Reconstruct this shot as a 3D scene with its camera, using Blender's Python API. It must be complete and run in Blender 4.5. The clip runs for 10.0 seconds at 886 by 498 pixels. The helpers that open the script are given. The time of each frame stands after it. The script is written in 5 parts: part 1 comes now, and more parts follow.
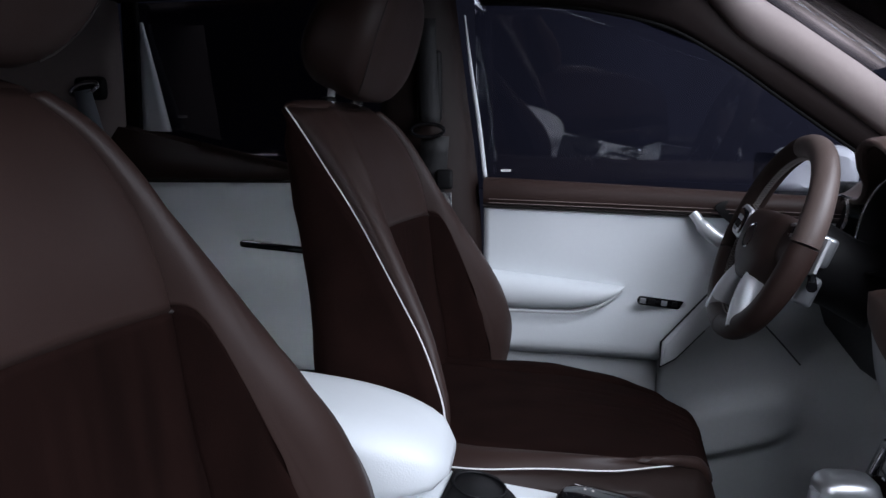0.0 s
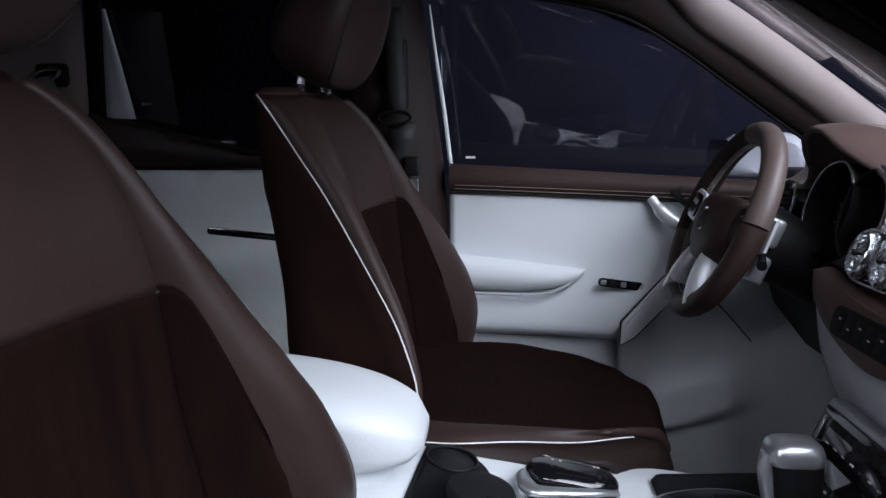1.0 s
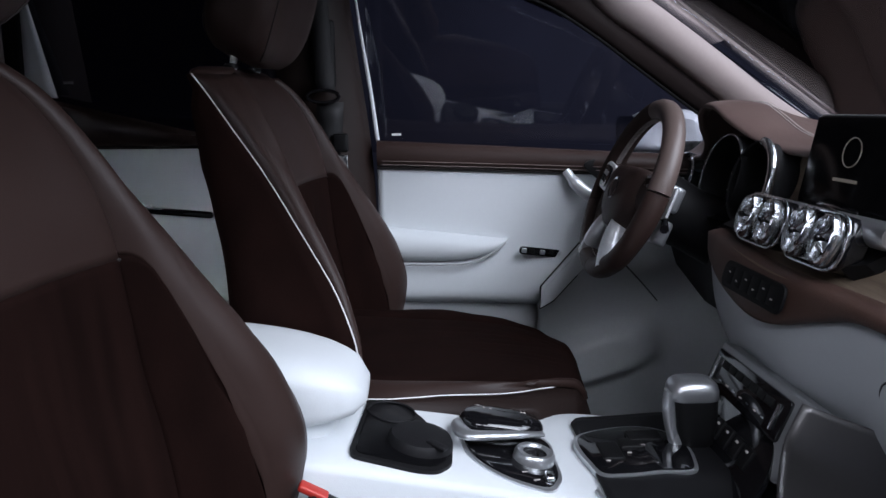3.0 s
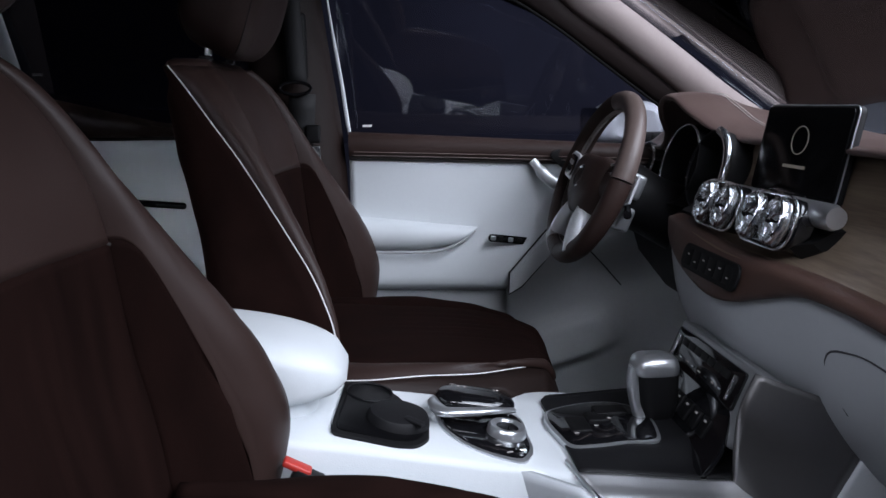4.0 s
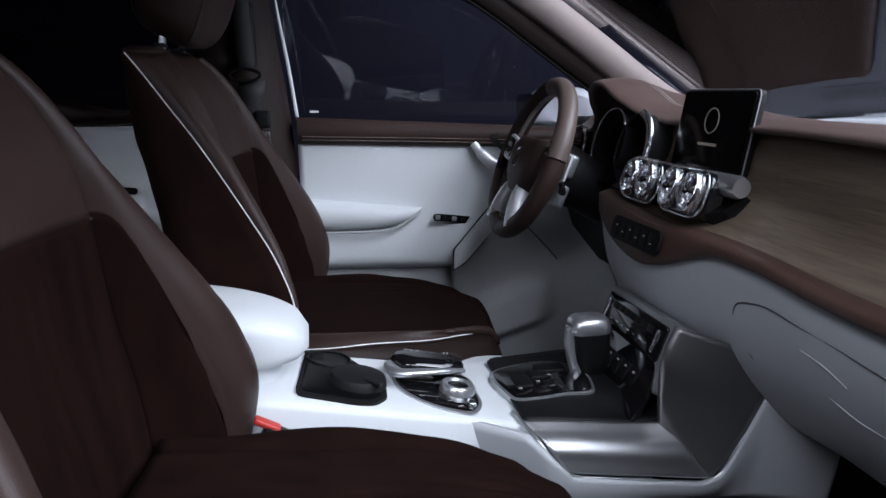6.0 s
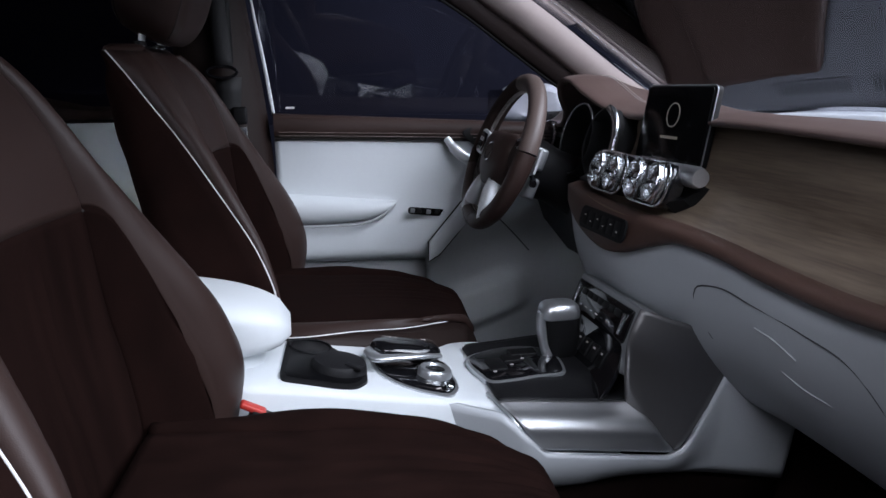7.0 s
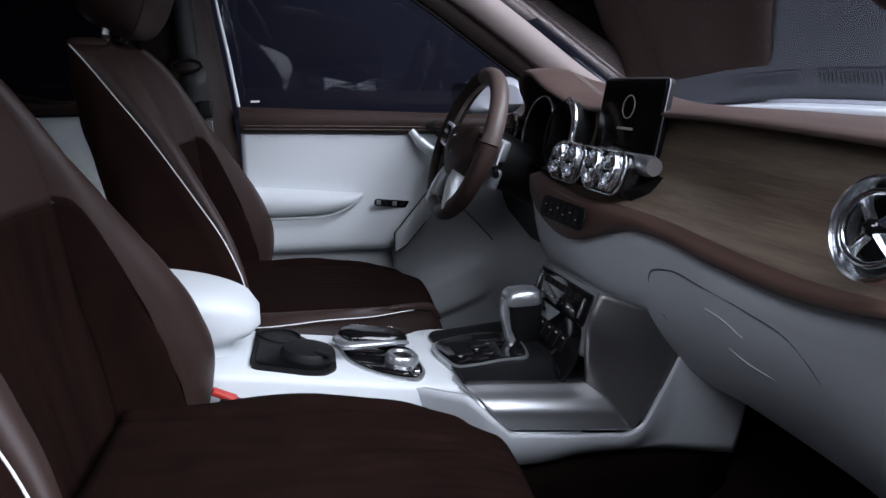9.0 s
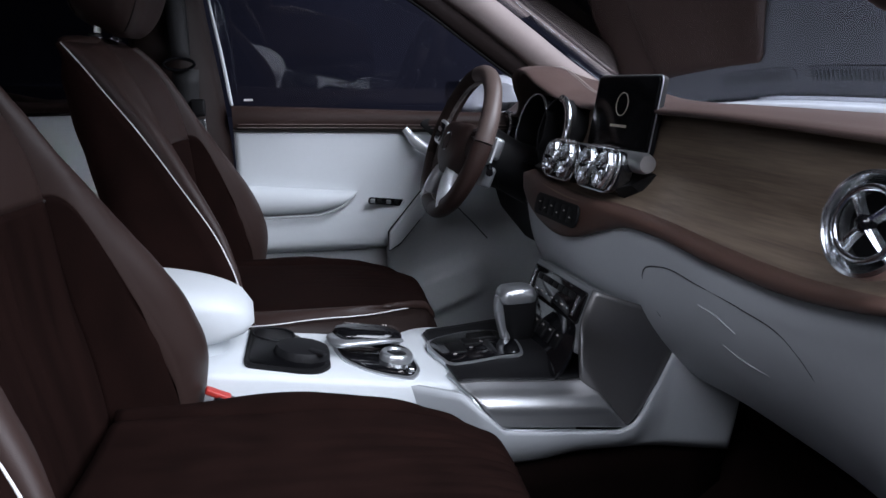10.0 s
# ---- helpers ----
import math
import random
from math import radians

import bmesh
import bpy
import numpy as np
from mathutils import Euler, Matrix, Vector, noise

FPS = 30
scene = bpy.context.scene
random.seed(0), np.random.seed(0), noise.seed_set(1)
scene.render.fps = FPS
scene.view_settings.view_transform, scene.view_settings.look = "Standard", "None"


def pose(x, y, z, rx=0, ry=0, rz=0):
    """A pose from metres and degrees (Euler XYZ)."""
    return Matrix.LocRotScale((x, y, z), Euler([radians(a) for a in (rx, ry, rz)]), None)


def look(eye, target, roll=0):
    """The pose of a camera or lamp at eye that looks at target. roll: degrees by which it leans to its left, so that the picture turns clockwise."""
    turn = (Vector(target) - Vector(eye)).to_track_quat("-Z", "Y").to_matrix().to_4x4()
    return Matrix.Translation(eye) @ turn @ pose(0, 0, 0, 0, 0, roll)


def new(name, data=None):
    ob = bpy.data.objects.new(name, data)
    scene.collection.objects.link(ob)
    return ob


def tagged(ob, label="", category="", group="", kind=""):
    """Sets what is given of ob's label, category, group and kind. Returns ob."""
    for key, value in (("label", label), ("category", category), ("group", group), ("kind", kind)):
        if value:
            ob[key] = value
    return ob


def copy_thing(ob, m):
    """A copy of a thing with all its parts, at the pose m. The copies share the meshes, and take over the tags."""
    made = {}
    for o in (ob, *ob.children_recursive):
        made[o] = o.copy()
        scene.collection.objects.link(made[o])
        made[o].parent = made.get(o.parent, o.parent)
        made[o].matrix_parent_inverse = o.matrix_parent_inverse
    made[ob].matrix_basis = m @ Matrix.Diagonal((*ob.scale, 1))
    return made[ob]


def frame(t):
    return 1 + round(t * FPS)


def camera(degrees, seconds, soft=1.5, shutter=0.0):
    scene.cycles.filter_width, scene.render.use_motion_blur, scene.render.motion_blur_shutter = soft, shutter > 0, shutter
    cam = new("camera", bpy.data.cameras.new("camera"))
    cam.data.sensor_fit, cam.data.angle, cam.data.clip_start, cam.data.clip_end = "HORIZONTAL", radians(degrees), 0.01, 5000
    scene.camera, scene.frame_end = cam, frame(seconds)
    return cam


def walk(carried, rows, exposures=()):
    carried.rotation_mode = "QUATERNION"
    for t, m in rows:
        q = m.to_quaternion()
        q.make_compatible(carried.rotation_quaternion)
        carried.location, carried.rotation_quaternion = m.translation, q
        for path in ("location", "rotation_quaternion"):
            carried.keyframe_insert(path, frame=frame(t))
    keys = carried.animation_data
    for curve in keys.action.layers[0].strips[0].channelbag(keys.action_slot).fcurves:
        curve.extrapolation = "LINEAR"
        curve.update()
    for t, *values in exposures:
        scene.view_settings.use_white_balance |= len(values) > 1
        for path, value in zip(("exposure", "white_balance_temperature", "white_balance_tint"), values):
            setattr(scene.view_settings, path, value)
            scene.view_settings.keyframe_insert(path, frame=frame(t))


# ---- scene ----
cam = camera(62.8, 10.0)
PATH = [
    (0, (0.23, -0.848, 0.841), (-0.038, 1.113, 0.547), -0.2),
    (0.5, (0.225, -0.866, 0.841), (0.011, 1.098, 0.531), -0.2),
    (1, (0.217, -0.885, 0.838), (0.062, 1.083, 0.514), -0.2),
    (1.5, (0.211, -0.904, 0.836), (0.111, 1.065, 0.498), -0.3),
    (2, (0.208, -0.925, 0.836), (0.166, 1.043, 0.483), -0.3),
    (2.5, (0.203, -0.944, 0.835), (0.215, 1.022, 0.469), -0.3),
    (3, (0.197, -0.966, 0.834), (0.266, 0.997, 0.456), -0.4),
    (4.5, (0.173, -1.032, 0.829), (0.382, 0.916, 0.423), -0.5),
    (5, (0.165, -1.054, 0.829), (0.421, 0.885, 0.411), -0.6),
    (5.5, (0.158, -1.076, 0.826), (0.452, 0.856, 0.403), -0.6),
    (7, (0.133, -1.149, 0.825), (0.541, 0.759, 0.388), -0.7),
    (7.5, (0.128, -1.166, 0.825), (0.567, 0.734, 0.383), -0.8),
    (8, (0.127, -1.178, 0.823), (0.589, 0.716, 0.377), -0.8),
    (8.5, (0.127, -1.182, 0.824), (0.608, 0.706, 0.373), -0.9),
    (9, (0.128, -1.184, 0.824), (0.623, 0.7, 0.37), -0.8),
    (9.5, (0.129, -1.184, 0.822), (0.632, 0.698, 0.367), -0.8),
    (10, (0.129, -1.184, 0.822), (0.638, 0.695, 0.365), -0.9),
]
walk(cam, [(t, look(eye, target, roll)) for t, eye, target, roll in PATH])

# ---- world, lights ----
world = bpy.data.worlds.new("studio")
world.use_nodes = True
scene.world = world
world.node_tree.nodes["Background"].inputs[0].default_value = (0.55, 0.62, 0.80, 1)
world.node_tree.nodes["Background"].inputs[1].default_value = 0.03


def softbox(name, eye, target, sx, sy, watts, colour=(0.82, 0.865, 1.0), spread=180):
    data = bpy.data.lights.new(name, "AREA")
    data.shape, data.size, data.size_y, data.energy, data.color = "RECTANGLE", sx, sy, watts, colour
    data.spread = radians(spread)
    ob = new(name, data)
    ob.matrix_world = look(eye, target)
    return tagged(ob, "unseen softbox added to light the cab or the studio wall", "studio light")


# unseen softboxes, placed and sized to light the cab
softbox("softbox_front", (2.3, -1.6, 2.5), (0.4, 0.2, 0.5), 2.4, 2.6, 190)
softbox("softbox_side", (1.2, -2.5, 2.8), (0.4, 0.0, 0.5), 2.2, 1.4, 70)
softbox("softbox_rear", (-1.2, -2.4, 3.0), (0.6, -0.2, 0.5), 1.8, 1.2, 70)
# small low fill, added to brighten the rear door panel
softbox("rear_door_fill", (-2.3, -3.0, 1.75), (-0.55, 0.6, 0.65), 1.0, 0.9, 3.4, spread=42)
# added to brighten the right part of the backdrop wall
softbox("backdrop_fill", (3.2, 4.4, 3.2), (3.6, 6.9, 0.3), 2.0, 1.2, 130)
# added ahead of the car to lift the dash top
softbox("dash_fill", (3.1, 0.2, 3.1), (0.8, 0.1, 0.7), 1.8, 1.6, 48)

# ---- materials ----


def material(name, colour, rough=0.5, metal=0.0, vary=0.15, scale=6.0, bump=0.0, bump_scale=300.0, sheen=0.0, coat=0.0,
             spec=0.5, stretch=(1, 1, 1), pebble=False):
    m = bpy.data.materials.new(name)
    m.use_nodes = True
    nt = m.node_tree
    b = nt.nodes["Principled BSDF"]
    b.inputs["Metallic"].default_value = metal
    b.inputs["Sheen Weight"].default_value = sheen
    b.inputs["Coat Weight"].default_value = coat
    b.inputs["Specular IOR Level"].default_value = spec
    tc = nt.nodes.new("ShaderNodeTexCoord")
    mp = nt.nodes.new("ShaderNodeMapping")
    mp.inputs["Scale"].default_value = stretch
    nt.links.new(tc.outputs["Object"], mp.inputs[0])
    n1 = nt.nodes.new("ShaderNodeTexNoise")
    n1.inputs["Scale"].default_value, n1.inputs["Detail"].default_value = scale, 6
    n2 = nt.nodes.new("ShaderNodeTexNoise")
    n2.inputs["Scale"].default_value, n2.inputs["Detail"].default_value = scale * 22, 3
    for n in (n1, n2):
        nt.links.new(mp.outputs[0], n.inputs["Vector"])
    mix = nt.nodes.new("ShaderNodeMath")
    mix.operation = "MULTIPLY_ADD"
    mix.inputs[1].default_value = 0.4
    nt.links.new(n2.outputs["Fac"], mix.inputs[0])
    nt.links.new(n1.outputs["Fac"], mix.inputs[2])
    ramp = nt.nodes.new("ShaderNodeMapRange")
    ramp.inputs[1].default_value, ramp.inputs[2].default_value = 0.4, 1.0
    ramp.inputs[3].default_value, ramp.inputs[4].default_value = 1 - vary, 1 + vary
    nt.links.new(mix.outputs[0], ramp.inputs[0])
    col = nt.nodes.new("ShaderNodeVectorMath")
    col.operation = "SCALE"
    col.inputs[0].default_value = colour
    nt.links.new(ramp.outputs[0], col.inputs["Scale"])
    nt.links.new(col.outputs[0], b.inputs["Base Color"])
    rr = nt.nodes.new("ShaderNodeMapRange")
    rr.inputs[1].default_value, rr.inputs[2].default_value = 0.3, 0.8
    rr.inputs[3].default_value, rr.inputs[4].default_value = rough * 0.88, min(1, rough * 1.12)
    nt.links.new(n1.outputs["Fac"], rr.inputs[0])
    nt.links.new(rr.outputs[0], b.inputs["Roughness"])
    if bump:
        if pebble:
            t = nt.nodes.new("ShaderNodeTexVoronoi")
            t.inputs["Scale"].default_value = bump_scale
            out = t.outputs["Distance"]
        else:
            t = nt.nodes.new("ShaderNodeTexNoise")
            t.inputs["Scale"].default_value, t.inputs["Detail"].default_value = bump_scale, 4
            out = t.outputs["Fac"]
        nt.links.new(mp.outputs[0], t.inputs["Vector"])
        bp = nt.nodes.new("ShaderNodeBump")
        bp.inputs["Strength"].default_value, bp.inputs["Distance"].default_value = bump, 0.001
        nt.links.new(out, bp.inputs["Height"])
        nt.links.new(bp.outputs[0], b.inputs["Normal"])
    return m


LEATHER = material("brown_leather", (0.027, 0.0152, 0.0128), 0.50, vary=0.12, spec=0.26, bump=0.10, bump_scale=800, pebble=True)
SUEDE = material("dark_brown_suede", (0.0092, 0.0041, 0.0034), 1.0, vary=0.42, scale=7, stretch=(2, 5, 0.8), bump=0.3, bump_scale=600, sheen=0.0, spec=0.04)
PALE = material("pale_satin_metal", (0.66, 0.68, 0.70), 0.30, 0.15, vary=0.05, coat=0.2)
WHITE = material("white_leather", (0.62, 0.655, 0.675), 0.5, vary=0.03, bump=0.12, bump_scale=500, pebble=True)
GREY = material("grey_moulded_plastic", (0.42, 0.437, 0.445), 0.5, vary=0.06, bump=0.15, bump_scale=500)
DARK = material("dark_plastic", (0.006, 0.006, 0.0065), 0.5, spec=0.2, vary=0.2, bump=0.15, bump_scale=500)
CHARCOAL = material("charcoal_rubber", (0.007, 0.007, 0.008), 0.55, spec=0.22, vary=0.2, bump=0.15, bump_scale=400)
TRAYBLACK = material("black_tray_lining", (0.0025, 0.0025, 0.003), 0.35, vary=0.2, spec=0.18)
BLACK = material("matt_black", (0.0035, 0.0035, 0.004), 0.6, vary=0.2, spec=0.18)
GLOSS = material("black_gloss", (0.006, 0.006, 0.007), 0.08, vary=0.2, coat=0.5)
SILVER = material("bright_silver_paint", (0.70, 0.72, 0.74), 0.28, 0.55, vary=0.04, coat=0.2)
CHROME = material("chrome", (0.82, 0.84, 0.86), 0.23, 1.0, vary=0.03)
SATIN = material("satin_aluminium", (0.56, 0.58, 0.60), 0.30, 0.85, vary=0.06, bump=0.05, bump_scale=900, stretch=(0.1, 1, 1))
PAINT = material("white_body_paint", (0.78, 0.81, 0.84), 0.25, vary=0.02, coat=0.6)
TRAY = material("brushed_tray_metal", (0.46, 0.47, 0.48), 0.36, 0.9, vary=0.05, bump=0.05, bump_scale=900, stretch=(0.1, 1, 1))
GAP = material("dark_gap", (0.06, 0.06, 0.065), 0.7, vary=0.1)
TRIMLEATHER = material("chestnut_trim_leather", (0.068, 0.038, 0.030), 0.46, vary=0.1, spec=0.4, bump=0.2, bump_scale=500, pebble=True)
THREAD = material("pale_thread", (0.50, 0.46, 0.44), 0.6, vary=0.1)
STITCH = material("brown_stitch", (0.20, 0.155, 0.14), 0.7, vary=0.1)
PIPING = material("white_piping", (0.75, 0.74, 0.74), 0.45, vary=0.05)
SEAM = material("dark_seam_thread", (0.012, 0.008, 0.007), 0.8, vary=0.2)
HEADLINE = material("brown_headlining", (0.022, 0.014, 0.013), 0.9, vary=0.15, bump=0.2, bump_scale=500)
PILLARLEATHER = material("dark_pillar_leather", (0.016, 0.0095, 0.008), 0.55, vary=0.12, spec=0.2, bump=0.1, bump_scale=800, pebble=True)
FRAMETRIM = material("dark_frame_trim", (0.0085, 0.0052, 0.0048), 0.85, vary=0.15, spec=0.15, bump=0.2, bump_scale=500)
PLEAT = material("shaded_pleat_fold", (0.003, 0.0015, 0.0012), 1.0, vary=0.1, spec=0.02)
SEAL = material("black_rubber_seal", (0.004, 0.004, 0.004), 0.8, vary=0.1, spec=0.08)
PILLAR = material("taupe_pillar_cloth", (0.20, 0.165, 0.155), 0.8, vary=0.08, bump=0.2, bump_scale=500)
WEB = material("black_webbing", (0.012, 0.012, 0.013), 0.7, vary=0.2, bump=0.3, bump_scale=700)
GREYWEB = material("grey_webbing", (0.22, 0.24, 0.27), 0.7, vary=0.1, bump=0.3, bump_scale=700)
RED = material("red_plastic", (0.42, 0.03, 0.022), 0.45, vary=0.1)
CARPET = material("dark_brown_carpet", (0.0055, 0.0030, 0.0026), 1.0, spec=0.05, vary=0.4, scale=30, bump=0.8, bump_scale=500)
STUDIO = material("studio_black_paint", (0.013, 0.0135, 0.022), 0.9, vary=0.2, scale=1, spec=0.05)


def wood_material():
    m = bpy.data.materials.new("open_pore_wood")
    m.use_nodes = True
    nt = m.node_tree
    b = nt.nodes["Principled BSDF"]
    tc = nt.nodes.new("ShaderNodeTexCoord")
    mp = nt.nodes.new("ShaderNodeMapping")
    mp.inputs["Scale"].default_value = (7, 0.45, 11)
    nt.links.new(tc.outputs["Object"], mp.inputs[0])
    big = nt.nodes.new("ShaderNodeTexNoise")
    big.inputs["Scale"].default_value, big.inputs["Detail"].default_value, big.inputs["Distortion"].default_value = 2.2, 5, 0.6
    fine = nt.nodes.new("ShaderNodeTexNoise")
    fine.inputs["Scale"].default_value, fine.inputs["Detail"].default_value = 26, 6
    nt.links.new(mp.outputs[0], big.inputs["Vector"])
    nt.links.new(mp.outputs[0], fine.inputs["Vector"])
    add = nt.nodes.new("ShaderNodeMath")
    add.operation = "MULTIPLY_ADD"
    add.inputs[1].default_value = 0.42
    nt.links.new(fine.outputs["Fac"], add.inputs[0])
    nt.links.new(big.outputs["Fac"], add.inputs[2])
    ramp = nt.nodes.new("ShaderNodeValToRGB")
    ramp.color_ramp.elements[0].position, ramp.color_ramp.elements[0].color = 0.50, (0.060, 0.040, 0.027, 1)
    ramp.color_ramp.elements[1].position, ramp.color_ramp.elements[1].color = 0.92, (0.190, 0.146, 0.106, 1)
    nt.links.new(add.outputs[0], ramp.inputs[0])
    nt.links.new(ramp.outputs[0], b.inputs["Base Color"])
    b.inputs["Roughness"].default_value = 0.5
    bp = nt.nodes.new("ShaderNodeBump")
    bp.inputs["Strength"].default_value, bp.inputs["Distance"].default_value = 0.25, 0.001
    nt.links.new(fine.outputs["Fac"], bp.inputs["Height"])
    nt.links.new(bp.outputs[0], b.inputs["Normal"])
    return m


WOOD = wood_material()


def glass_material(name, tint, mixing):
    m = bpy.data.materials.new(name)
    m.use_nodes = True
    nt = m.node_tree
    nt.nodes.remove(nt.nodes["Principled BSDF"])
    clear = nt.nodes.new("ShaderNodeBsdfTransparent")
    clear.inputs[0].default_value = (*tint, 1)
    gloss = nt.nodes.new("ShaderNodeBsdfGlossy")
    gloss.inputs["Roughness"].default_value = 0.01
    gloss.inputs["Color"].default_value = (*mixing, 1)
    fr = nt.nodes.new("ShaderNodeFresnel")
    fr.inputs[0].default_value = 1.5
    mx = nt.nodes.new("ShaderNodeMixShader")
    nt.links.new(fr.outputs[0], mx.inputs[0])
    nt.links.new(clear.outputs[0], mx.inputs[1])
    nt.links.new(gloss.outputs[0], mx.inputs[2])
    nt.links.new(mx.outputs[0], nt.nodes["Material Output"].inputs[0])
    return m


# nearly clear; the dark seen through it is the dim studio
SIDEGLASS = glass_material("near_clear_glass", (0.90, 0.90, 0.93), (1, 1, 1))
PRIVACY = glass_material("privacy_glass", (0.34, 0.32, 0.34), (1, 1, 1))
CLEAR = glass_material("windscreen_glass", (0.92, 0.94, 0.95), (0.8, 0.8, 0.82))

# ---- mesh helpers ----


def curve(xs, ys, q):
    """A smooth curve through the knots."""
    xs, ys, q = np.array(xs, float), np.array(ys, float), np.atleast_1d(np.array(q, float))
    d = np.gradient(ys, xs)
    i = np.clip(np.searchsorted(xs, q) - 1, 0, len(xs) - 2)
    h = xs[i + 1] - xs[i]
    s = np.clip((q - xs[i]) / h, 0, 1)
    return ((1 + 2 * s) * (1 - s) ** 2 * ys[i] + s * (1 - s) ** 2 * h * d[i] + s * s * (3 - 2 * s) * ys[i + 1] + s * s * (s - 1) * h * d[i + 1])


def polyline(pts, n):
    """n points along a smooth line through pts."""
    pts = np.array(pts, float)
    k = np.r_[0, np.cumsum(np.linalg.norm(np.diff(pts, axis=0), axis=1))]
    q = np.linspace(0, k[-1], n)
    return np.stack([curve(k, pts[:, a], q) for a in range(3)], 1)


def mesh(name, verts, faces, mat, parent=None, label="", smooth=True):
    me = bpy.data.meshes.new(name)
    me.from_pydata([tuple(map(float, v)) for v in verts], [], faces)
    me.validate()
    bm = bmesh.new()
    bm.from_mesh(me)
    bmesh.ops.recalc_face_normals(bm, faces=bm.faces)
    bm.to_mesh(me)
    bm.free()
    me.materials.append(mat)
    if smooth:
        me.shade_smooth()
    ob = new(name, me)
    if parent:
        ob.parent = parent
    if label:
        ob["label"] = label
    return ob


def part(name, bm, mat, parent=None, label="", smooth=True):
    """Links a bmesh as one mesh object under a thing."""
    me = bpy.data.meshes.new(name)
    bmesh.ops.recalc_face_normals(bm, faces=bm.faces)
    bm.to_mesh(me)
    bm.free()
    me.materials.append(mat)
    if smooth:
        me.shade_smooth()
        me.set_sharp_from_angle(angle=radians(40))
    ob = new(name, me)
    if parent:
        ob.parent = parent
    if label:
        ob["label"] = label
    return ob


def thing(name, label, category, group="", kind=""):
    return tagged(new(name), label, category, group, kind)


def sheet(name, grid, mat, parent=None, label="", thick=0.004, flip=False):
    """A shell with thickness over a grid of points (rows x columns x 3)."""
    g = np.array(grid, float)
    r, c, _ = g.shape
    du, dv = np.gradient(g, axis=0), np.gradient(g, axis=1)
    nrm = np.cross(du, dv)
    nrm /= np.maximum(np.linalg.norm(nrm, axis=2, keepdims=True), 1e-9)
    back = g - nrm * thick * (-1 if flip else 1)
    verts = np.concatenate([g.reshape(-1, 3), back.reshape(-1, 3)])
    faces, o = [], r * c
    for i in range(r - 1):
        for j in range(c - 1):
            a, b, d, e = i * c + j, i * c + j + 1, (i + 1) * c + j + 1, (i + 1) * c + j
            faces += [(a, b, d, e), (o + a, o + e, o + d, o + b)]
    rim = [i * c for i in range(r)] + [(r - 1) * c + j for j in range(1, c)] + [i * c + c - 1 for i in range(r - 2, -1, -1)] + [j for j in range(c - 2, 0, -1)]
    for a, b in zip(rim, rim[1:] + rim[:1]):
        faces.append((a, b, o + b, o + a))
    return mesh(name, verts, faces, mat, parent, label)


def loft(name, sections, mat, parent=None, label="", smooth=True, sharp=50):
    """A closed skin over rings of equal count, capped at both ends."""
    s = np.array(sections, float)
    r, c, _ = s.shape
    faces = []
    for i in range(r - 1):
        for j in range(c):
            k = (j + 1) % c
            faces.append((i * c + j, i * c + k, (i + 1) * c + k, (i + 1) * c + j))
    faces += [tuple(range(c)), tuple((r - 1) * c + j for j in range(c))]
    ob = mesh(name, s.reshape(-1, 3), faces, mat, parent, label, smooth)
    if smooth:
        ob.data.set_sharp_from_angle(angle=radians(sharp))
    return ob


def rings(pts, radius, n=10, closed=False, flat=1.0):
    """Rings round a line of points; radius may be one a point; flat squeezes the ring's second axis."""
    pts = np.array(pts, float)
    m = len(pts)
    rad = np.broadcast_to(np.array(radius, float), (m,))
    tan = np.roll(pts, -1, 0) - np.roll(pts, 1, 0) if closed else np.gradient(pts, axis=0)
    tan /= np.linalg.norm(tan, axis=1, keepdims=True)
    ref = np.eye(3)[int(np.argmin(abs(tan).max(axis=0) + np.array([0.02, 0.01, 0.0])))]
    out = []
    for p, t, q in zip(pts, tan, rad):
        a = np.cross(t, ref)
        a /= np.linalg.norm(a)
        b = np.cross(a, t)
        w = np.linspace(0, 2 * np.pi, n, endpoint=False)
        out.append(p + q * (np.outer(np.cos(w), a) + flat * np.outer(np.sin(w), b)))
    return out


def tube(name, pts, radius, mat, parent=None, label="", n=10, closed=False, flat=1.0):
    rs = np.array(rings(pts, radius, n, closed, flat))
    if not closed:
        return loft(name, rs, mat, parent, label)
    r, c, _ = rs.shape
    faces = [(i * c + j, i * c + (j + 1) % c, ((i + 1) % r) * c + (j + 1) % c, ((i + 1) % r) * c + j) for i in range(r) for j in range(c)]
    return mesh(name, rs.reshape(-1, 3), faces, mat, parent, label)


def block(sx, sy, sz, bevel=0.004, seg=3, m=None):
    bm = bmesh.new()
    bmesh.ops.create_cube(bm, size=1, matrix=Matrix.Diagonal((sx, sy, sz, 1)))
    if bevel:
        bmesh.ops.bevel(bm, geom=list(bm.edges), offset=bevel, segments=seg, profile=0.5, affect="EDGES")
    bmesh.ops.transform(bm, matrix=m or Matrix(), verts=bm.verts)
    return bm


def slab(outline, depth, m=None, bevel=0.002, seg=2):
    """A plate from a flat outline (in its own x, y), depth along its z, with rounded rims."""
    bm = bmesh.new()
    vs = [bm.verts.new((x, y, 0)) for x, y in outline]
    f = bm.faces.new(vs)
    got = bmesh.ops.extrude_face_region(bm, geom=[f])
    up = [v for v in got["geom"] if isinstance(v, bmesh.types.BMVert)]
    bmesh.ops.translate(bm, verts=up, vec=(0, 0, depth))
    if bevel:
        es = [e for e in bm.edges if abs(e.verts[0].co.z - e.verts[1].co.z) < 1e-6]
        bmesh.ops.bevel(bm, geom=es, offset=bevel, segments=seg, profile=0.5, affect="EDGES")
    bmesh.ops.transform(bm, matrix=m or Matrix(), verts=bm.verts)
    return bm


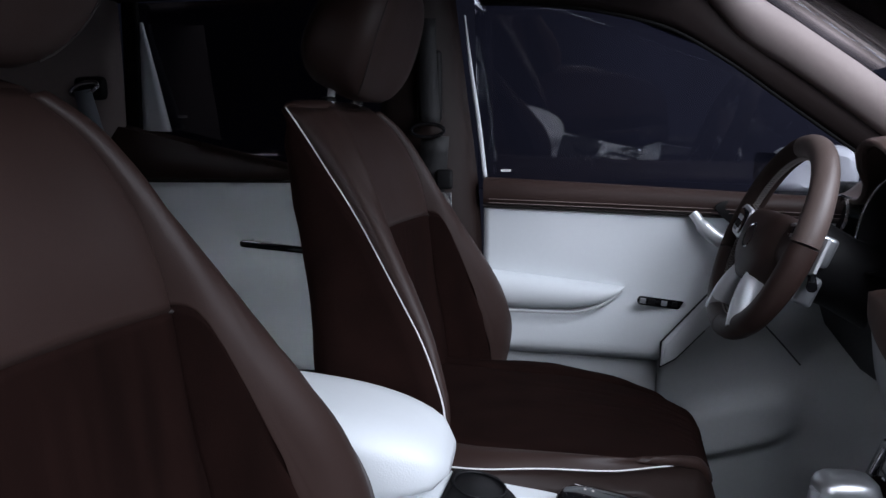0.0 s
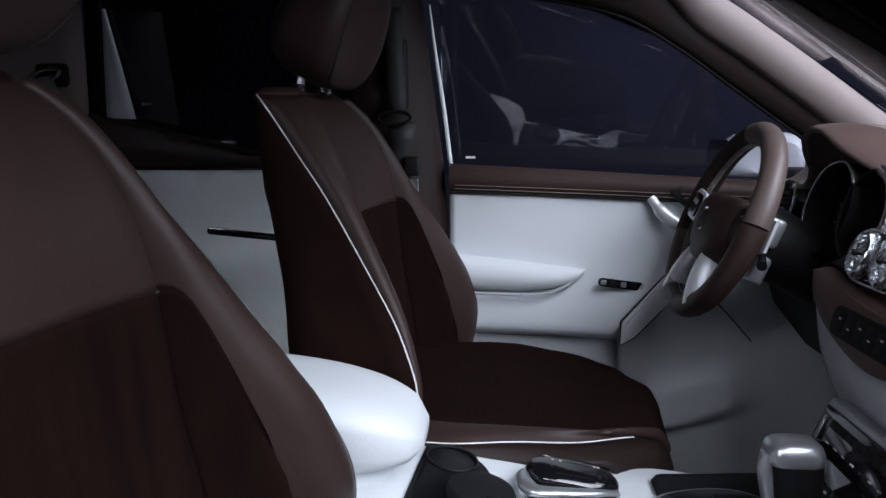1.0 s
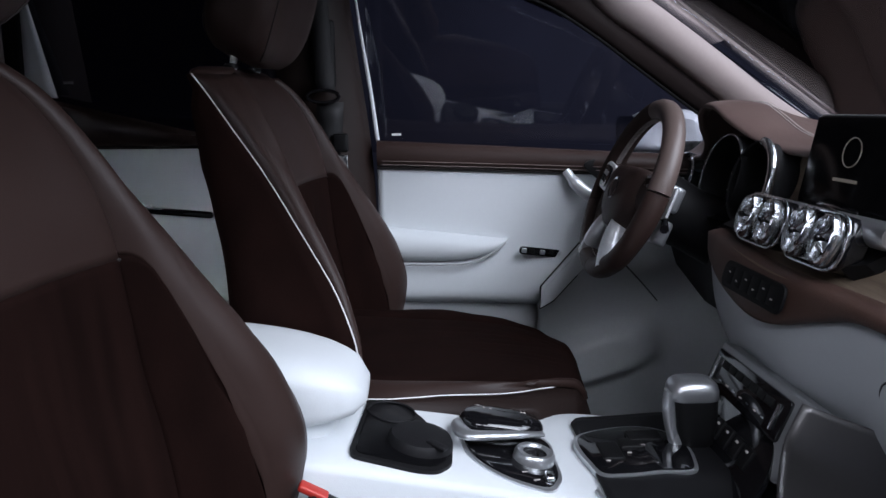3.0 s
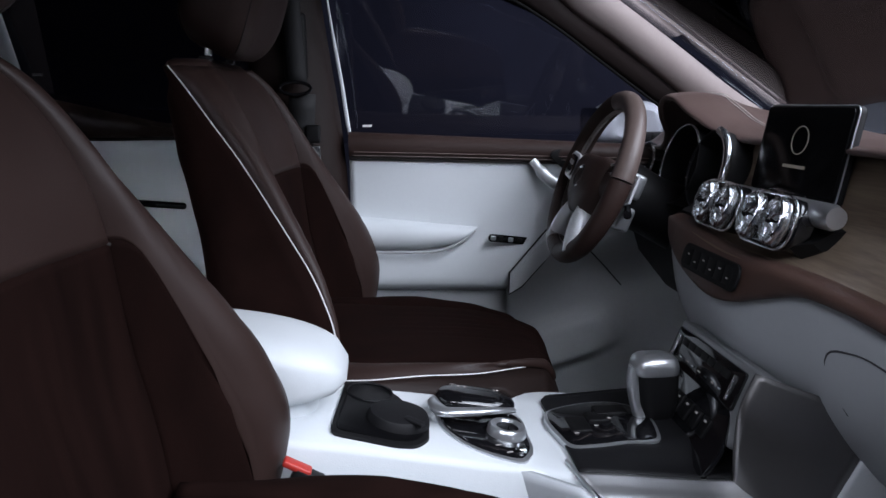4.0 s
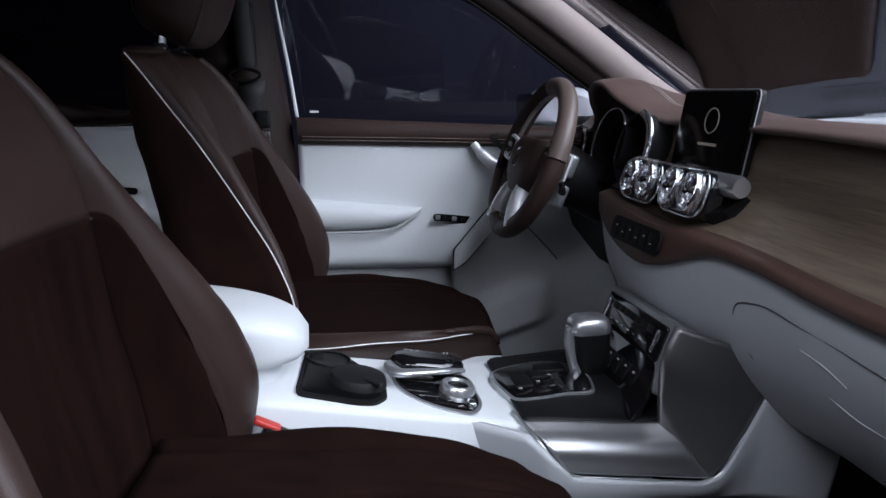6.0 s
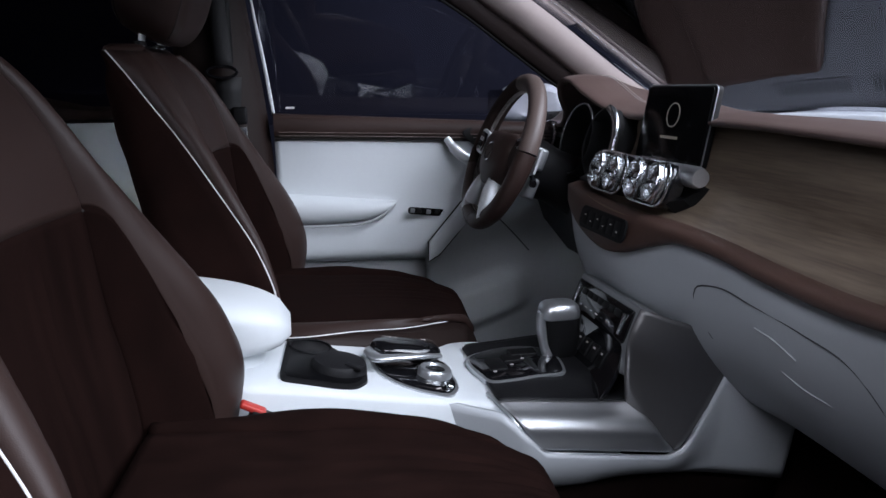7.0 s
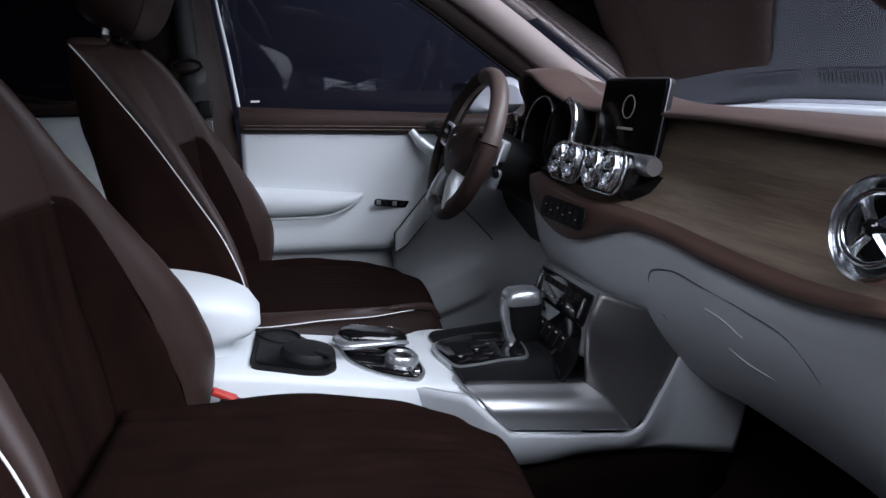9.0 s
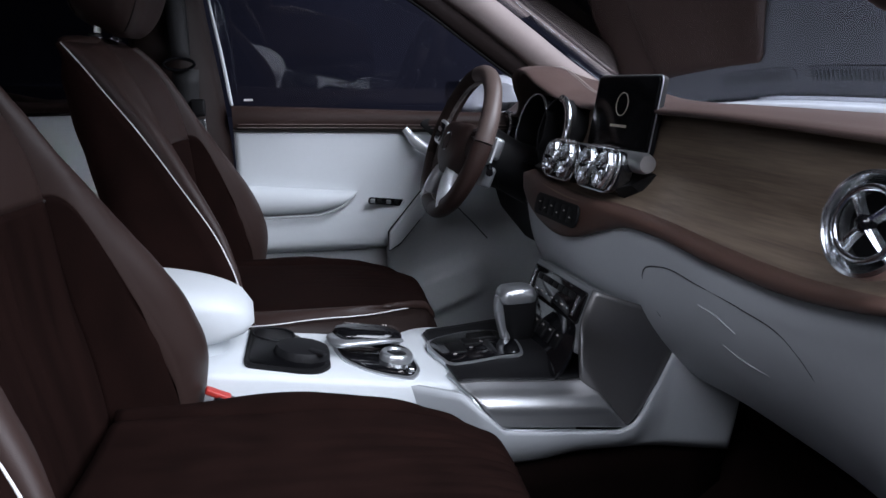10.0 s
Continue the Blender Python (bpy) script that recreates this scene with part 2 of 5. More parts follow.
def rounded(w, h, r, n=5, cx=0, cy=0):
    """A rounded rectangle's outline."""
    out = []
    for a0, x, y in ((0, w / 2 - r, h / 2 - r), (90, r - w / 2, h / 2 - r), (180, r - w / 2, r - h / 2), (270, w / 2 - r, r - h / 2)):
        for k in range(n + 1):
            a = radians(a0 + 90 * k / n)
            out.append((cx + x + r * math.cos(a), cy + y + r * math.sin(a)))
    return out


def smooth_outline(pts, n=48):
    """A closed smooth outline through flat points."""
    p = np.array(list(pts) + list(pts[:1]), float)
    p = np.concatenate([p[-3:-1], p, p[1:3]])
    k = np.r_[0, np.cumsum(np.linalg.norm(np.diff(p, axis=0), axis=1))]
    q = np.linspace(k[2], k[-3], n, endpoint=False)
    return [(float(a), float(b)) for a, b in zip(curve(k, p[:, 0], q), curve(k, p[:, 1], q))]


def corners(pts, r, n=4):
    """An outline through flat points with each corner rounded."""
    out = []
    for a, b, c in zip(pts[-1:] + pts[:-1], pts, pts[1:] + pts[:1]):
        a, b, c = Vector(a), Vector(b), Vector(c)
        p = b + (a - b).normalized() * min(r, (a - b).length * 0.45)
        q = b + (c - b).normalized() * min(r, (c - b).length * 0.45)
        for k in range(n + 1):
            t = k / n
            v = p * (1 - t) ** 2 + b * 2 * t * (1 - t) + q * t * t
            out.append((v.x, v.y))
    return out


def lathe(profile, m=None, n=32):
    """Turns (radius, height) pairs round z."""
    bm = bmesh.new()
    rows = []
    for r, z in profile:
        if r < 1e-6:
            rows.append([bm.verts.new((0, 0, z))])
        else:
            rows.append([bm.verts.new((r * math.cos(2 * math.pi * k / n), r * math.sin(2 * math.pi * k / n), z)) for k in range(n)])
    for a, b in zip(rows, rows[1:]):
        for k in range(n):
            j = (k + 1) % n
            if len(a) == 1 and len(b) > 1:
                bm.faces.new((a[0], b[k], b[j]))
            elif len(b) == 1 and len(a) > 1:
                bm.faces.new((a[k], a[j], b[0]))
            elif len(a) > 1:
                bm.faces.new((a[k], a[j], b[j], b[k]))
    bmesh.ops.transform(bm, matrix=m or Matrix(), verts=bm.verts)
    return bm


def axes(origin, x, z):
    """A pose with its own x and z axes along the ways given."""
    z = Vector(z).normalized()
    x = (Vector(x) - Vector(x).dot(z) * z).normalized()
    y = z.cross(x)
    m = Matrix((x, y, z)).transposed().to_4x4()
    m.translation = origin
    return m

# ---- studio ----


def studio():
    s = 7.0
    for name, size, at in (("floor", (14, 14, 0.2), (0, 0, -0.55)), ("ceiling", (14, 14, 0.2), (0, 0, 5.1)),
                           ("wall_north", (14, 0.2, 5.5), (0, s, 2.2)), ("wall_south", (14, 0.2, 5.5), (0, -s, 2.2)),
                           ("wall_east", (0.2, 14, 5.5), (s, 0, 2.2)), ("wall_west", (0.2, 14, 5.5), (-s, 0, 2.2))):
        ob = part(name, block(*size, 0.0, m=pose(*at)), STUDIO, smooth=False)
        tagged(ob, "black painted surface of a dark photo studio", "studio " + name.split("_")[0], kind="structure")


studio()

# ---- body shell ----


def strip(edge_a, edge_b, n=24, m=8, bulge=(0, 0, 0), power=1.0):
    """A grid between two smooth lines, bulged by a way in its middle."""
    a, b = polyline(edge_a, n), polyline(edge_b, n)
    v = np.linspace(0, 1, m)[None, :, None]
    return a[:, None] * (1 - v) + b[:, None] * v + np.sin(np.pi * v) ** power * np.array(bulge)


def shell():
    # cab floor with its tunnel
    ys = np.linspace(-0.74, 0.72, 31)
    xs = np.linspace(-1.15, 1.15, 24)
    g = [[(x, y, 0.02 + 0.17 * math.exp(-(y / 0.14) ** 4) + 0.22 * max(0, (x - 0.85) / 0.3)) for y in ys] for x in xs]
    tagged(sheet("cab_floor", g, CARPET, thick=0.03), "dark brown carpeted cab floor with a raised tunnel", "car floor", kind="structure")
    # headlining
    xs = np.linspace(-1.15, 0.50, 14)
    ys = np.linspace(-0.66, 0.66, 16)
    g = [[(x, y, 1.24 - 0.10 * (y / 0.66) ** 4 - 0.05 * (abs(x + 0.3) / 0.9) ** 3) for y in ys] for x in xs]
    tagged(sheet("headlining", g, HEADLINE, thick=0.03, flip=True), "dark brown cloth headlining under the roof", "headlining", kind="structure")
    # cab's rear wall
    tagged(part("rear_bulkhead", block(0.03, 1.36, 1.2, 0.01, m=pose(-1.16, 0, 0.6)), HEADLINE), "dark trimmed rear wall of the cab", "bulkhead", kind="structure")
    # passenger sill
    tagged(part("door_sill", block(1.9, 0.07, 0.12, 0.02, m=pose(-0.05, -0.755, 0.0)), DARK), "black door sill below the open passenger doorway", "sill", kind="structure")


shell()


def a_pillar():
    low = [(0.47, 0.63, 1.165), (0.563, 0.645, 1.075), (0.592, 0.65, 1.043), (0.6975, 0.65, 0.972), (0.804, 0.65, 0.897), (0.90, 0.65, 0.828), (1.0, 0.64, 0.765)]
    top = [(0.47, 0.62, 1.235), (0.631, 0.635, 1.106), (0.716, 0.64, 1.052), (0.873, 0.645, 0.944), (0.99, 0.64, 0.858), (1.12, 0.635, 0.775)]
    p = thing("a_pillar", "taupe cloth-covered windscreen pillar trim", "pillar", kind="structure")
    sheet("pillar_trim", strip(low, top, 30, 12, (-0.012, -0.03, 0.01), 0.7), PILLAR, p, thick=0.01)
    win = [(0.099, 0.680, 1.116), (0.2135, 0.670, 1.109), (0.357, 0.660, 1.087), (0.465, 0.656, 1.057), (0.574, 0.660, 0.997), (0.685, 0.667, 0.9205), (0.764, 0.673, 0.866), (0.86, 0.678, 0.800), (0.93, 0.685, 0.748)]
    lw = [(0.099, 0.665, 1.20), (0.22, 0.655, 1.20), (0.39, 0.648, 1.185), (0.50, 0.640, 1.145), (0.60, 0.655, 1.050), (0.70, 0.658, 0.980), (0.80, 0.658, 0.908), (0.90, 0.658, 0.838), (1.0, 0.650, 0.768)]
    sheet("door_frame_trim", strip(win, lw, 30, 6, (0, -0.012, 0)), FRAMETRIM, p, "dark brown upper door frame trim", thick=0.012)
    tube("window_seal", [(x, y - 0.004, z) for x, y, z in polyline(win, 60)], 0.0035, SEAL, p, "black rubber window seal", n=8)
    sheet("roof_rail", strip([(-0.75, 0.660, 1.15), (-0.40, 0.665, 1.165), (-0.10, 0.668, 1.175), (0.15, 0.662, 1.19), (0.39, 0.650, 1.18)],
                             [(-0.75, 0.62, 1.21), (-0.40, 0.62, 1.225), (-0.10, 0.62, 1.232), (0.15, 0.62, 1.23), (0.47, 0.61, 1.20)], 24, 6), HEADLINE, p, "dark brown cloth roof rail", thick=0.012)


a_pillar()


def b_pillar():
    p = thing("b_pillar", "brown trimmed middle pillar beside the front seat", "pillar", kind="structure")
    front = [(0.075, 0.70, 0.02), (0.085, 0.70, 0.35), (0.095, 0.70, 0.60), (0.085, 0.70, 0.76), (0.06, 0.695, 0.95), (0.03, 0.68, 1.20)]
    rear = [(-0.12, 0.70, 0.02), (-0.11, 0.70, 0.35), (-0.10, 0.70, 0.60), (-0.10, 0.70, 0.76), (-0.10, 0.695, 0.95), (-0.12, 0.68, 1.20)]
    sheet("pillar_trim", strip(rear, front, 30, 12, (0, -0.05, 0), 0.6), PILLARLEATHER, p, thick=0.012)
    tagged(sheet("body_edge", strip([(0.063, 0.708, 1.10), (0.073, 0.71, 1.0), (0.09, 0.71, 0.88), (0.105, 0.71, 0.758)],
                             [(0.066, 0.708, 1.10), (0.080, 0.71, 1.0), (0.099, 0.71, 0.88), (0.114, 0.71, 0.758)], 16, 3), PAINT, p,
           "white painted body edge at the door gap", thick=0.008))
    belt = thing("seat_belt", "black front seat belt with its guide on the pillar", "seat belt")
    sheet("webbing", strip([(-0.018, 0.608, 1.08), (-0.015, 0.604, 0.95), (-0.01, 0.598, 0.872)], [(0.018, 0.608, 1.08), (0.022, 0.604, 0.95), (0.028, 0.598, 0.872)], 10, 3), WEB, belt, thick=0.002)
    sheet("lower_webbing", strip([(-0.012, 0.60, 0.85), (-0.02, 0.615, 0.75), (-0.05, 0.65, 0.55)], [(0.045, 0.60, 0.85), (0.035, 0.615, 0.75), (0.0, 0.65, 0.55)], 10, 3), WEB, belt, thick=0.002)
    part("height_adjuster", block(0.05, 0.02, 0.14, 0.008, m=pose(0.003, 0.625, 0.95)), DARK, belt)
    tube("guide_loop", [(-0.03 + 0.033 * (1 - math.cos(a)), 0.592, 0.862 + 0.013 * math.sin(a)) for a in np.linspace(0, 2 * math.pi, 24, endpoint=False)], 0.004, GLOSS, belt, closed=True)
    part("tongue", block(0.034, 0.012, 0.04, 0.006, m=pose(0.035, 0.605, 0.765)), DARK, belt)
    part("tongue_plate", block(0.03, 0.004, 0.03, 0.002, m=pose(0.035, 0.603, 0.725)), CHROME, belt, "steel latch plate")
    return p


b_pillar()


# ---- front door ----
def door_y(x):
    return float(curve([-0.1, 0.1, 0.43, 0.55, 0.75, 1.0], [0.688, 0.683, 0.648, 0.628, 0.60, 0.57], x)[0])


def front_door():
    d = thing("front_door", "closed driver's door with white leather panel and brown belt rail", "car door")
    xs = np.linspace(0.108, 0.98, 60)

    def skin(z0, z1, n, f):
        return [[(x, door_y(x) + f(x, z), z) for z in np.linspace(z0, z1 - (0.027 * (x - 0.125) if z1 > 0.6 else 0), n)] for x in xs]

    sheet("upper_panel", skin(0.39, 0.709, 26, lambda x, z: -0.018 * math.exp(-((z - 0.43) / 0.08) ** 2) + 0.006 * math.sin((z - 0.5) * 14) + 0.030 * max(0.0, (0.415 - z) / 0.025) ** 2), WHITE, d, "white leather door panel", thick=0.012)
    # greyer than the upper panel: the shade low on the door is in the colour
    sheet("lower_panel", skin(0.04, 0.392, 26, lambda x, z: 0.012 + 0.02 * (0.39 - z) - 0.05 * math.exp(-((z - 0.18) / 0.1) ** 2) * math.exp(-((x - 0.35) / 0.25) ** 2)), GREY, d, "moulded lower door panel with a pocket, shade put into its grey", thick=0.012)
    # belt rail, rounded in section
    rail = []
    for x in np.linspace(0.108, 0.93, 40):
        y, a, b = door_y(x), 0.004 - 0.048 * (x - 0.125), -0.003 - 0.027 * (x - 0.125)
        rail.append([(x, y + 0.095, 0.757 + a), (x, y + 0.02, 0.761 + a), (x, y - 0.006, 0.757 + a), (x, y - 0.016, 0.745 + a), (x, y - 0.018, 0.730 + b), (x, y - 0.014, 0.718 + b), (x, y - 0.004, 0.711 + b), (x, y + 0.095, 0.711 + b)])
    loft("belt_rail", rail, LEATHER, d, "brown leather belt rail")
    for k, z in enumerate((0.7165, 0.7245)):
        tube("stitching", [(x, door_y(x) - 0.0172 + 0.002 * (k == 0), z - 0.003 - 0.027 * (x - 0.125)) for x in np.linspace(0.12, 0.85, 40)], 0.0007, STITCH, d, n=5)
    tube("rail_shadow_gap", [(x, door_y(x) - 0.003, 0.706 - 0.027 * (x - 0.125)) for x in np.linspace(0.108, 0.93, 40)], 0.0035, SEAM, d, n=6)
    # armrest pad
    pad = []
    for s in np.linspace(0, 1, 26):
        x = 0.118 + 0.284 * s
        w = 0.058 * max(0.03, (1 - s ** 5)) ** 0.5
        lo = 0.556 - 0.066 * max(0.02, 1 - s ** 4) ** 0.5 * min(1, 0.6 + s * 3)
        top = 0.570 - 0.026 * s
        y = door_y(x)
        ring = []
        for a in np.linspace(0, 2 * math.pi, 16, endpoint=False):
            cz, cy = (top + lo) / 2, y + 0.004
            ca, sa = math.cos(a), math.sin(a)
            ring.append((x, cy - w * 0.8 * np.sign(ca) * abs(ca) ** 0.85, cz + (top - lo) / 2 * np.sign(sa) * abs(sa) ** 0.85))
        pad.append(ring)
    loft("armrest", pad, WHITE, d, "padded white leather armrest")
    tube("armrest_piping", [(x, door_y(x) - 0.042 + 0.03 * ((x - 0.14) / 0.25) ** 4, 0.492 + 0.045 * max(0, (x - 0.28) / 0.115) ** 2.2) for x in np.linspace(0.14, 0.395, 24)], 0.003, GREY, d, "grey edging under the armrest", n=6)
    # window switches
    y = door_y(0.487)
    sw = axes((0.487, (door_y(0.424) + door_y(0.55)) / 2 - 0.008, 0.5155), (0.126, door_y(0.55) - door_y(0.424) - 0.010, -0.0153), (0.16, -1, 0.03))
    panel = part("switch_panel", slab(rounded(0.132, 0.018, 0.0085), 0.005, sw, 0.0015), GLOSS, d, "black window switch panel with chrome buttons")
    for k, x in enumerate((-0.055, -0.037, -0.012, 0.010, 0.032, 0.052)):
        part("switch_button", block(0.012, 0.011, 0.004, 0.0015, m=sw @ pose(x, 0, 0.0055)), DARK if k % 2 else SATIN, panel)
    # pull recess and latch handle
    tube("latch_handle", polyline([(0.525, door_y(0.525) - 0.008, 0.700), (0.545, door_y(0.545) - 0.016, 0.672), (0.580, door_y(0.58) - 0.02, 0.645), (0.64, door_y(0.64) - 0.012, 0.635)], 20), [0.010] * 4 + [0.014] * 12 + [0.012] * 4, SILVER, d, "satin silver inner door latch")
    part("latch_recess", slab(smooth_outline([(-0.06, 0.03), (0.08, 0.03), (0.09, -0.03), (0.03, -0.03), (-0.02, -0.005)]), 0.006, axes((0.62, door_y(0.62) + 0.0, 0.68), (1, -0.2, 0), (0.15, -1, 0)), 0.002), DARK, d, "dark latch recess")
    # diagonal grab strap
    a, b = Vector((0.464, door_y(0.464) - 0.030, 0.424)), Vector((0.593, door_y(0.593) - 0.034, 0.549))
    m = axes((a + b) / 2, b - a, (0.16, -1, 0.05))
    ln = (b - a).length
    out = [(-ln / 2 - 0.016, -0.016), (-ln / 2 + 0.016, -0.026), (ln / 2, -0.026), (ln / 2, 0.020), (-ln / 2 + 0.02, 0.016)]
    part("strap_gap", slab([(x * 1.02 - 0.001, y * 1.14) for x, y in out], 0.004, m, 0.001), DARK, d, "dark gap round the grab handle")
    st = part("grab_strap", slab(out, 0.009, m, 0.003, 3), PALE, d, "satin aluminium diagonal grab handle")
    inn = [(-ln / 2 - 0.002, -0.010), (-ln / 2 + 0.018, -0.018), (ln / 2, -0.018), (ln / 2, 0.012), (-ln / 2 + 0.02, 0.009)]
    part("grab_strap_inlay", slab(inn, 0.004, m @ pose(0, 0, 0.0075), 0.001), PALE, st, "brushed grey inlay")
    # glass
    # leaning inwards at the top and towards the nose, as car side glass does
    def glass_y(x, z):
        return 0.745 - math.tan(radians(14.3)) * (z - 0.735) - math.tan(radians(6)) * (x - 0.5)

    g = [[(x, glass_y(x, z), z) for z in np.linspace(0.735, zz, 8)] for x, zz in ((x, 1.15 - 0.42 * max(0.0, x - 0.25)) for x in np.linspace(0.088, 0.93, 24))]
    gl = sheet("window_glass", g, SIDEGLASS, d, "nearly clear side window glass", thick=0.004)
    gl.visible_shadow = False
    part("glass_mark", block(0.022, 0.001, 0.005, 0.0, m=pose(0.150, 0.7695, 0.7765)), PIPING, gl, "small pale etched mark")


front_door()


def rear_door():
    d = thing("rear_door", "closed rear door with white panel and brown belt rail", "car door")
    xs = np.linspace(-0.80, -0.10, 40)
    g = [[(x, 0.69 - 0.02 * math.exp(-((z - 0.545) / 0.05) ** 2), z) for z in np.linspace(0.33, 0.752, 24)] for x in xs]
    sheet("upper_panel", g, WHITE, d, "white leather door panel", thick=0.012, flip=True)
    g = [[(x, 0.685, z) for z in np.linspace(0.03, 0.332, 12)] for x in xs]
    sheet("lower_panel", g, DARK, d, "dark lower door panel", thick=0.012, flip=True)
    rail = []
    for x in np.linspace(-0.80, -0.10, 30):
        zt = 0.785 + 0.082 * max(0, (-0.30 - x) / 0.35)
        rail.append([(x, 0.735, zt), (x, 0.69, zt + 0.004), (x, 0.672, zt - 0.004), (x, 0.665, (zt + 0.757) / 2 + 0.01), (x, 0.668, 0.768), (x, 0.68, 0.759), (x, 0.735, 0.759)])
    loft("belt_rail", rail, LEATHER, d, "brown leather belt rail sweeping up to the rear")
    tube("rail_shadow_gap", [(x, 0.683, 0.755) for x in np.linspace(-0.8, -0.1, 20)], 0.005, SEAM, d, n=6)
    part("pull_recess", slab(rounded(0.17, 0.016, 0.0075), 0.006, axes((-0.345, 0.668, 0.612), (1, 0, -0.09), (0, -1, -0.05)), 0.002), GLOSS, d, "black switch and pull recess")
    tube("armrest_crease", polyline([(-0.49, 0.683, 0.588), (-0.45, 0.678, 0.603), (-0.40, 0.676, 0.628)], 12), 0.004, WHITE, d, n=6)
    xs2 = np.linspace(-0.66, -0.10, 14)
    g = [[(x, 0.735 - 0.05 * (z - 0.74) / 0.4, z) for z in np.linspace(0.775, 1.14, 8)] for x in xs2]
    gl = sheet("window_glass", g, PRIVACY, d, "dark tinted rear window glass", thick=0.004)
    gl.visible_shadow = False
    part("glass_mark", block(0.022, 0.001, 0.005, 0.0, m=pose(-0.574, 0.716, 0.898)), PIPING, gl, "small pale etched mark")


rear_door()


def c_pillar():
    p = thing("c_pillar", "taupe trimmed rear pillar with a seat belt slot", "pillar", kind="structure")
    sheet("pillar_trim", strip([(-1.13, 0.62, 0.55), (-1.13, 0.62, 0.80), (-1.1, 0.60, 1.0), (-1.05, 0.56, 1.2)],
                               [(-0.70, 0.69, 0.55), (-0.695, 0.69, 0.80), (-0.69, 0.685, 0.95), (-0.68, 0.66, 1.2)], 20, 10, (0, -0.02, 0)), PILLAR, p, thick=0.012)
    sheet("quarter_panel", strip([(-0.652, 0.692, 0.866), (-0.648, 0.69, 0.97), (-0.641, 0.684, 1.098)], [(-0.588, 0.692, 0.864), (-0.610, 0.69, 0.97), (-0.636, 0.684, 1.098)], 14, 4), PAINT, p,
          "white body panel behind the rear window", thick=0.008)
    sheet("window_edge", strip([(-0.70, 0.70, 0.80), (-0.69, 0.695, 0.95), (-0.68, 0.685, 1.18)], [(-0.654, 0.70, 0.80), (-0.650, 0.695, 0.95), (-0.645, 0.685, 1.18)], 12, 4), DARK, p, thick=0.01)
    b = thing("rear_seat_belt", "grey rear seat belt through a chrome guide", "seat belt")
    part("belt_slot", block(0.075, 0.02, 0.05, 0.012, m=pose(-0.745, 0.645, 0.957)), DARK, b)
    tube("guide_loop", [(-0.750 + 0.032 * math.cos(a), 0.628, 0.955 + 0.012 * math.sin(a) + 0.008 * math.cos(a)) for a in np.linspace(0, 2 * math.pi, 20, endpoint=False)], 0.005, CHROME, b, closed=True)
    sheet("webbing", strip([(-0.773, 0.625, 0.949), (-0.735, 0.60, 0.86), (-0.68, 0.56, 0.75)], [(-0.733, 0.625, 0.955), (-0.695, 0.60, 0.87), (-0.64, 0.56, 0.76)], 10, 3), GREYWEB, b, thick=0.002)


c_pillar()


def windscreen():
    ys = np.linspace(-0.66, 0.66, 16)
    g = [[(1.13 - 0.70 * v + 0.07 * (1 - (y / 0.66) ** 2), y * (1 - 0.06 * v), 0.775 + 0.465 * v) for y in ys] for v in np.linspace(-0.10, 1, 14)]
    ob = sheet("windscreen", g, CLEAR, thick=0.005)
    ob.visible_shadow = False
    tagged(ob, "raked clear windscreen glass above the dashboard", "windscreen", kind="structure")


windscreen()


def bonnet():
    xs, ys = np.linspace(1.22, 2.35, 20), np.linspace(-0.80, 0.80, 40)
    g = [[(x, y, 0.714 + 0.078 * math.exp(-((y - 0.05) / 0.6) ** 4) - 0.03 * (y / 0.8) ** 4 - 0.10 * ((x - 1.35) / 1.1) ** 2 - 0.03 * max(0, (1.5 - x) / 0.28) ** 2) for y in ys] for x in xs]
    tagged(sheet("bonnet", g, PAINT, thick=0.02), "white painted bonnet beyond the windscreen", "bonnet", kind="structure")


bonnet()


def wing_mirror():
    w = thing("wing_mirror", "white exterior mirror outside the driver's window", "wing mirror")
    sec = []
    for s in np.linspace(0, 1, 12):
        k = math.sin(math.pi * (0.12 + 0.88 * s) / 1.0) ** 0.5 if s < 0.98 else 0.2
        y = 0.775 + 0.17 * s
        sec.append([(0.818 + 0.092 * k * np.sign(math.cos(a)) * abs(math.cos(a)) ** 0.6, y, 0.774 + 0.058 * k * np.sign(math.sin(a)) * abs(math.sin(a)) ** 0.6) for a in np.linspace(0, 2 * math.pi, 20, endpoint=False)])
    loft("housing", sec, PAINT, w, "white painted mirror housing")
    part("mirror_glass", slab(rounded(0.17, 0.085, 0.03), 0.004, axes((0.7235, 0.860, 0.772), (0, 1, 0), (-1, 0, 0)), 0.001), CHROME, w, "silvered mirror glass")
    part("mirror_foot", block(0.06, 0.10, 0.04, 0.012, m=pose(0.86, 0.75, 0.735)), DARK, w)


wing_mirror()

# ---- seats ----
SEAT_Z = [0.34, 0.40, 0.475, 0.52, 0.56, 0.62, 0.66, 0.70, 0.75, 0.80, 0.84, 0.87, 0.893]
SEAM_X = [0.035, 0.03, 0.022, 0.015, 0.008, 0.002, -0.001, -0.005, -0.014, -0.032, -0.052, -0.072, -0.095]
SEAM_H = [0.175, 0.175, 0.172, 0.170, 0.166, 0.160, 0.157, 0.155, 0.150, 0.143, 0.132, 0.118, 0.100]
RIDGE_X = [0.11, 0.12, 0.125, 0.115, 0.103, 0.074, 0.052, 0.030, 0.000, -0.032, -0.060, -0.085, -0.112]
RIDGE_H = [0.240, 0.245, 0.245, 0.240, 0.232, 0.215, 0.204, 0.194, 0.181, 0.168, 0.157, 0.145, 0.130]
PIPE_X = [0.10, 0.125, 0.130, 0.115, 0.095, 0.056, 0.028, 0.000, -0.036, -0.075, -0.105, -0.128, -0.148]
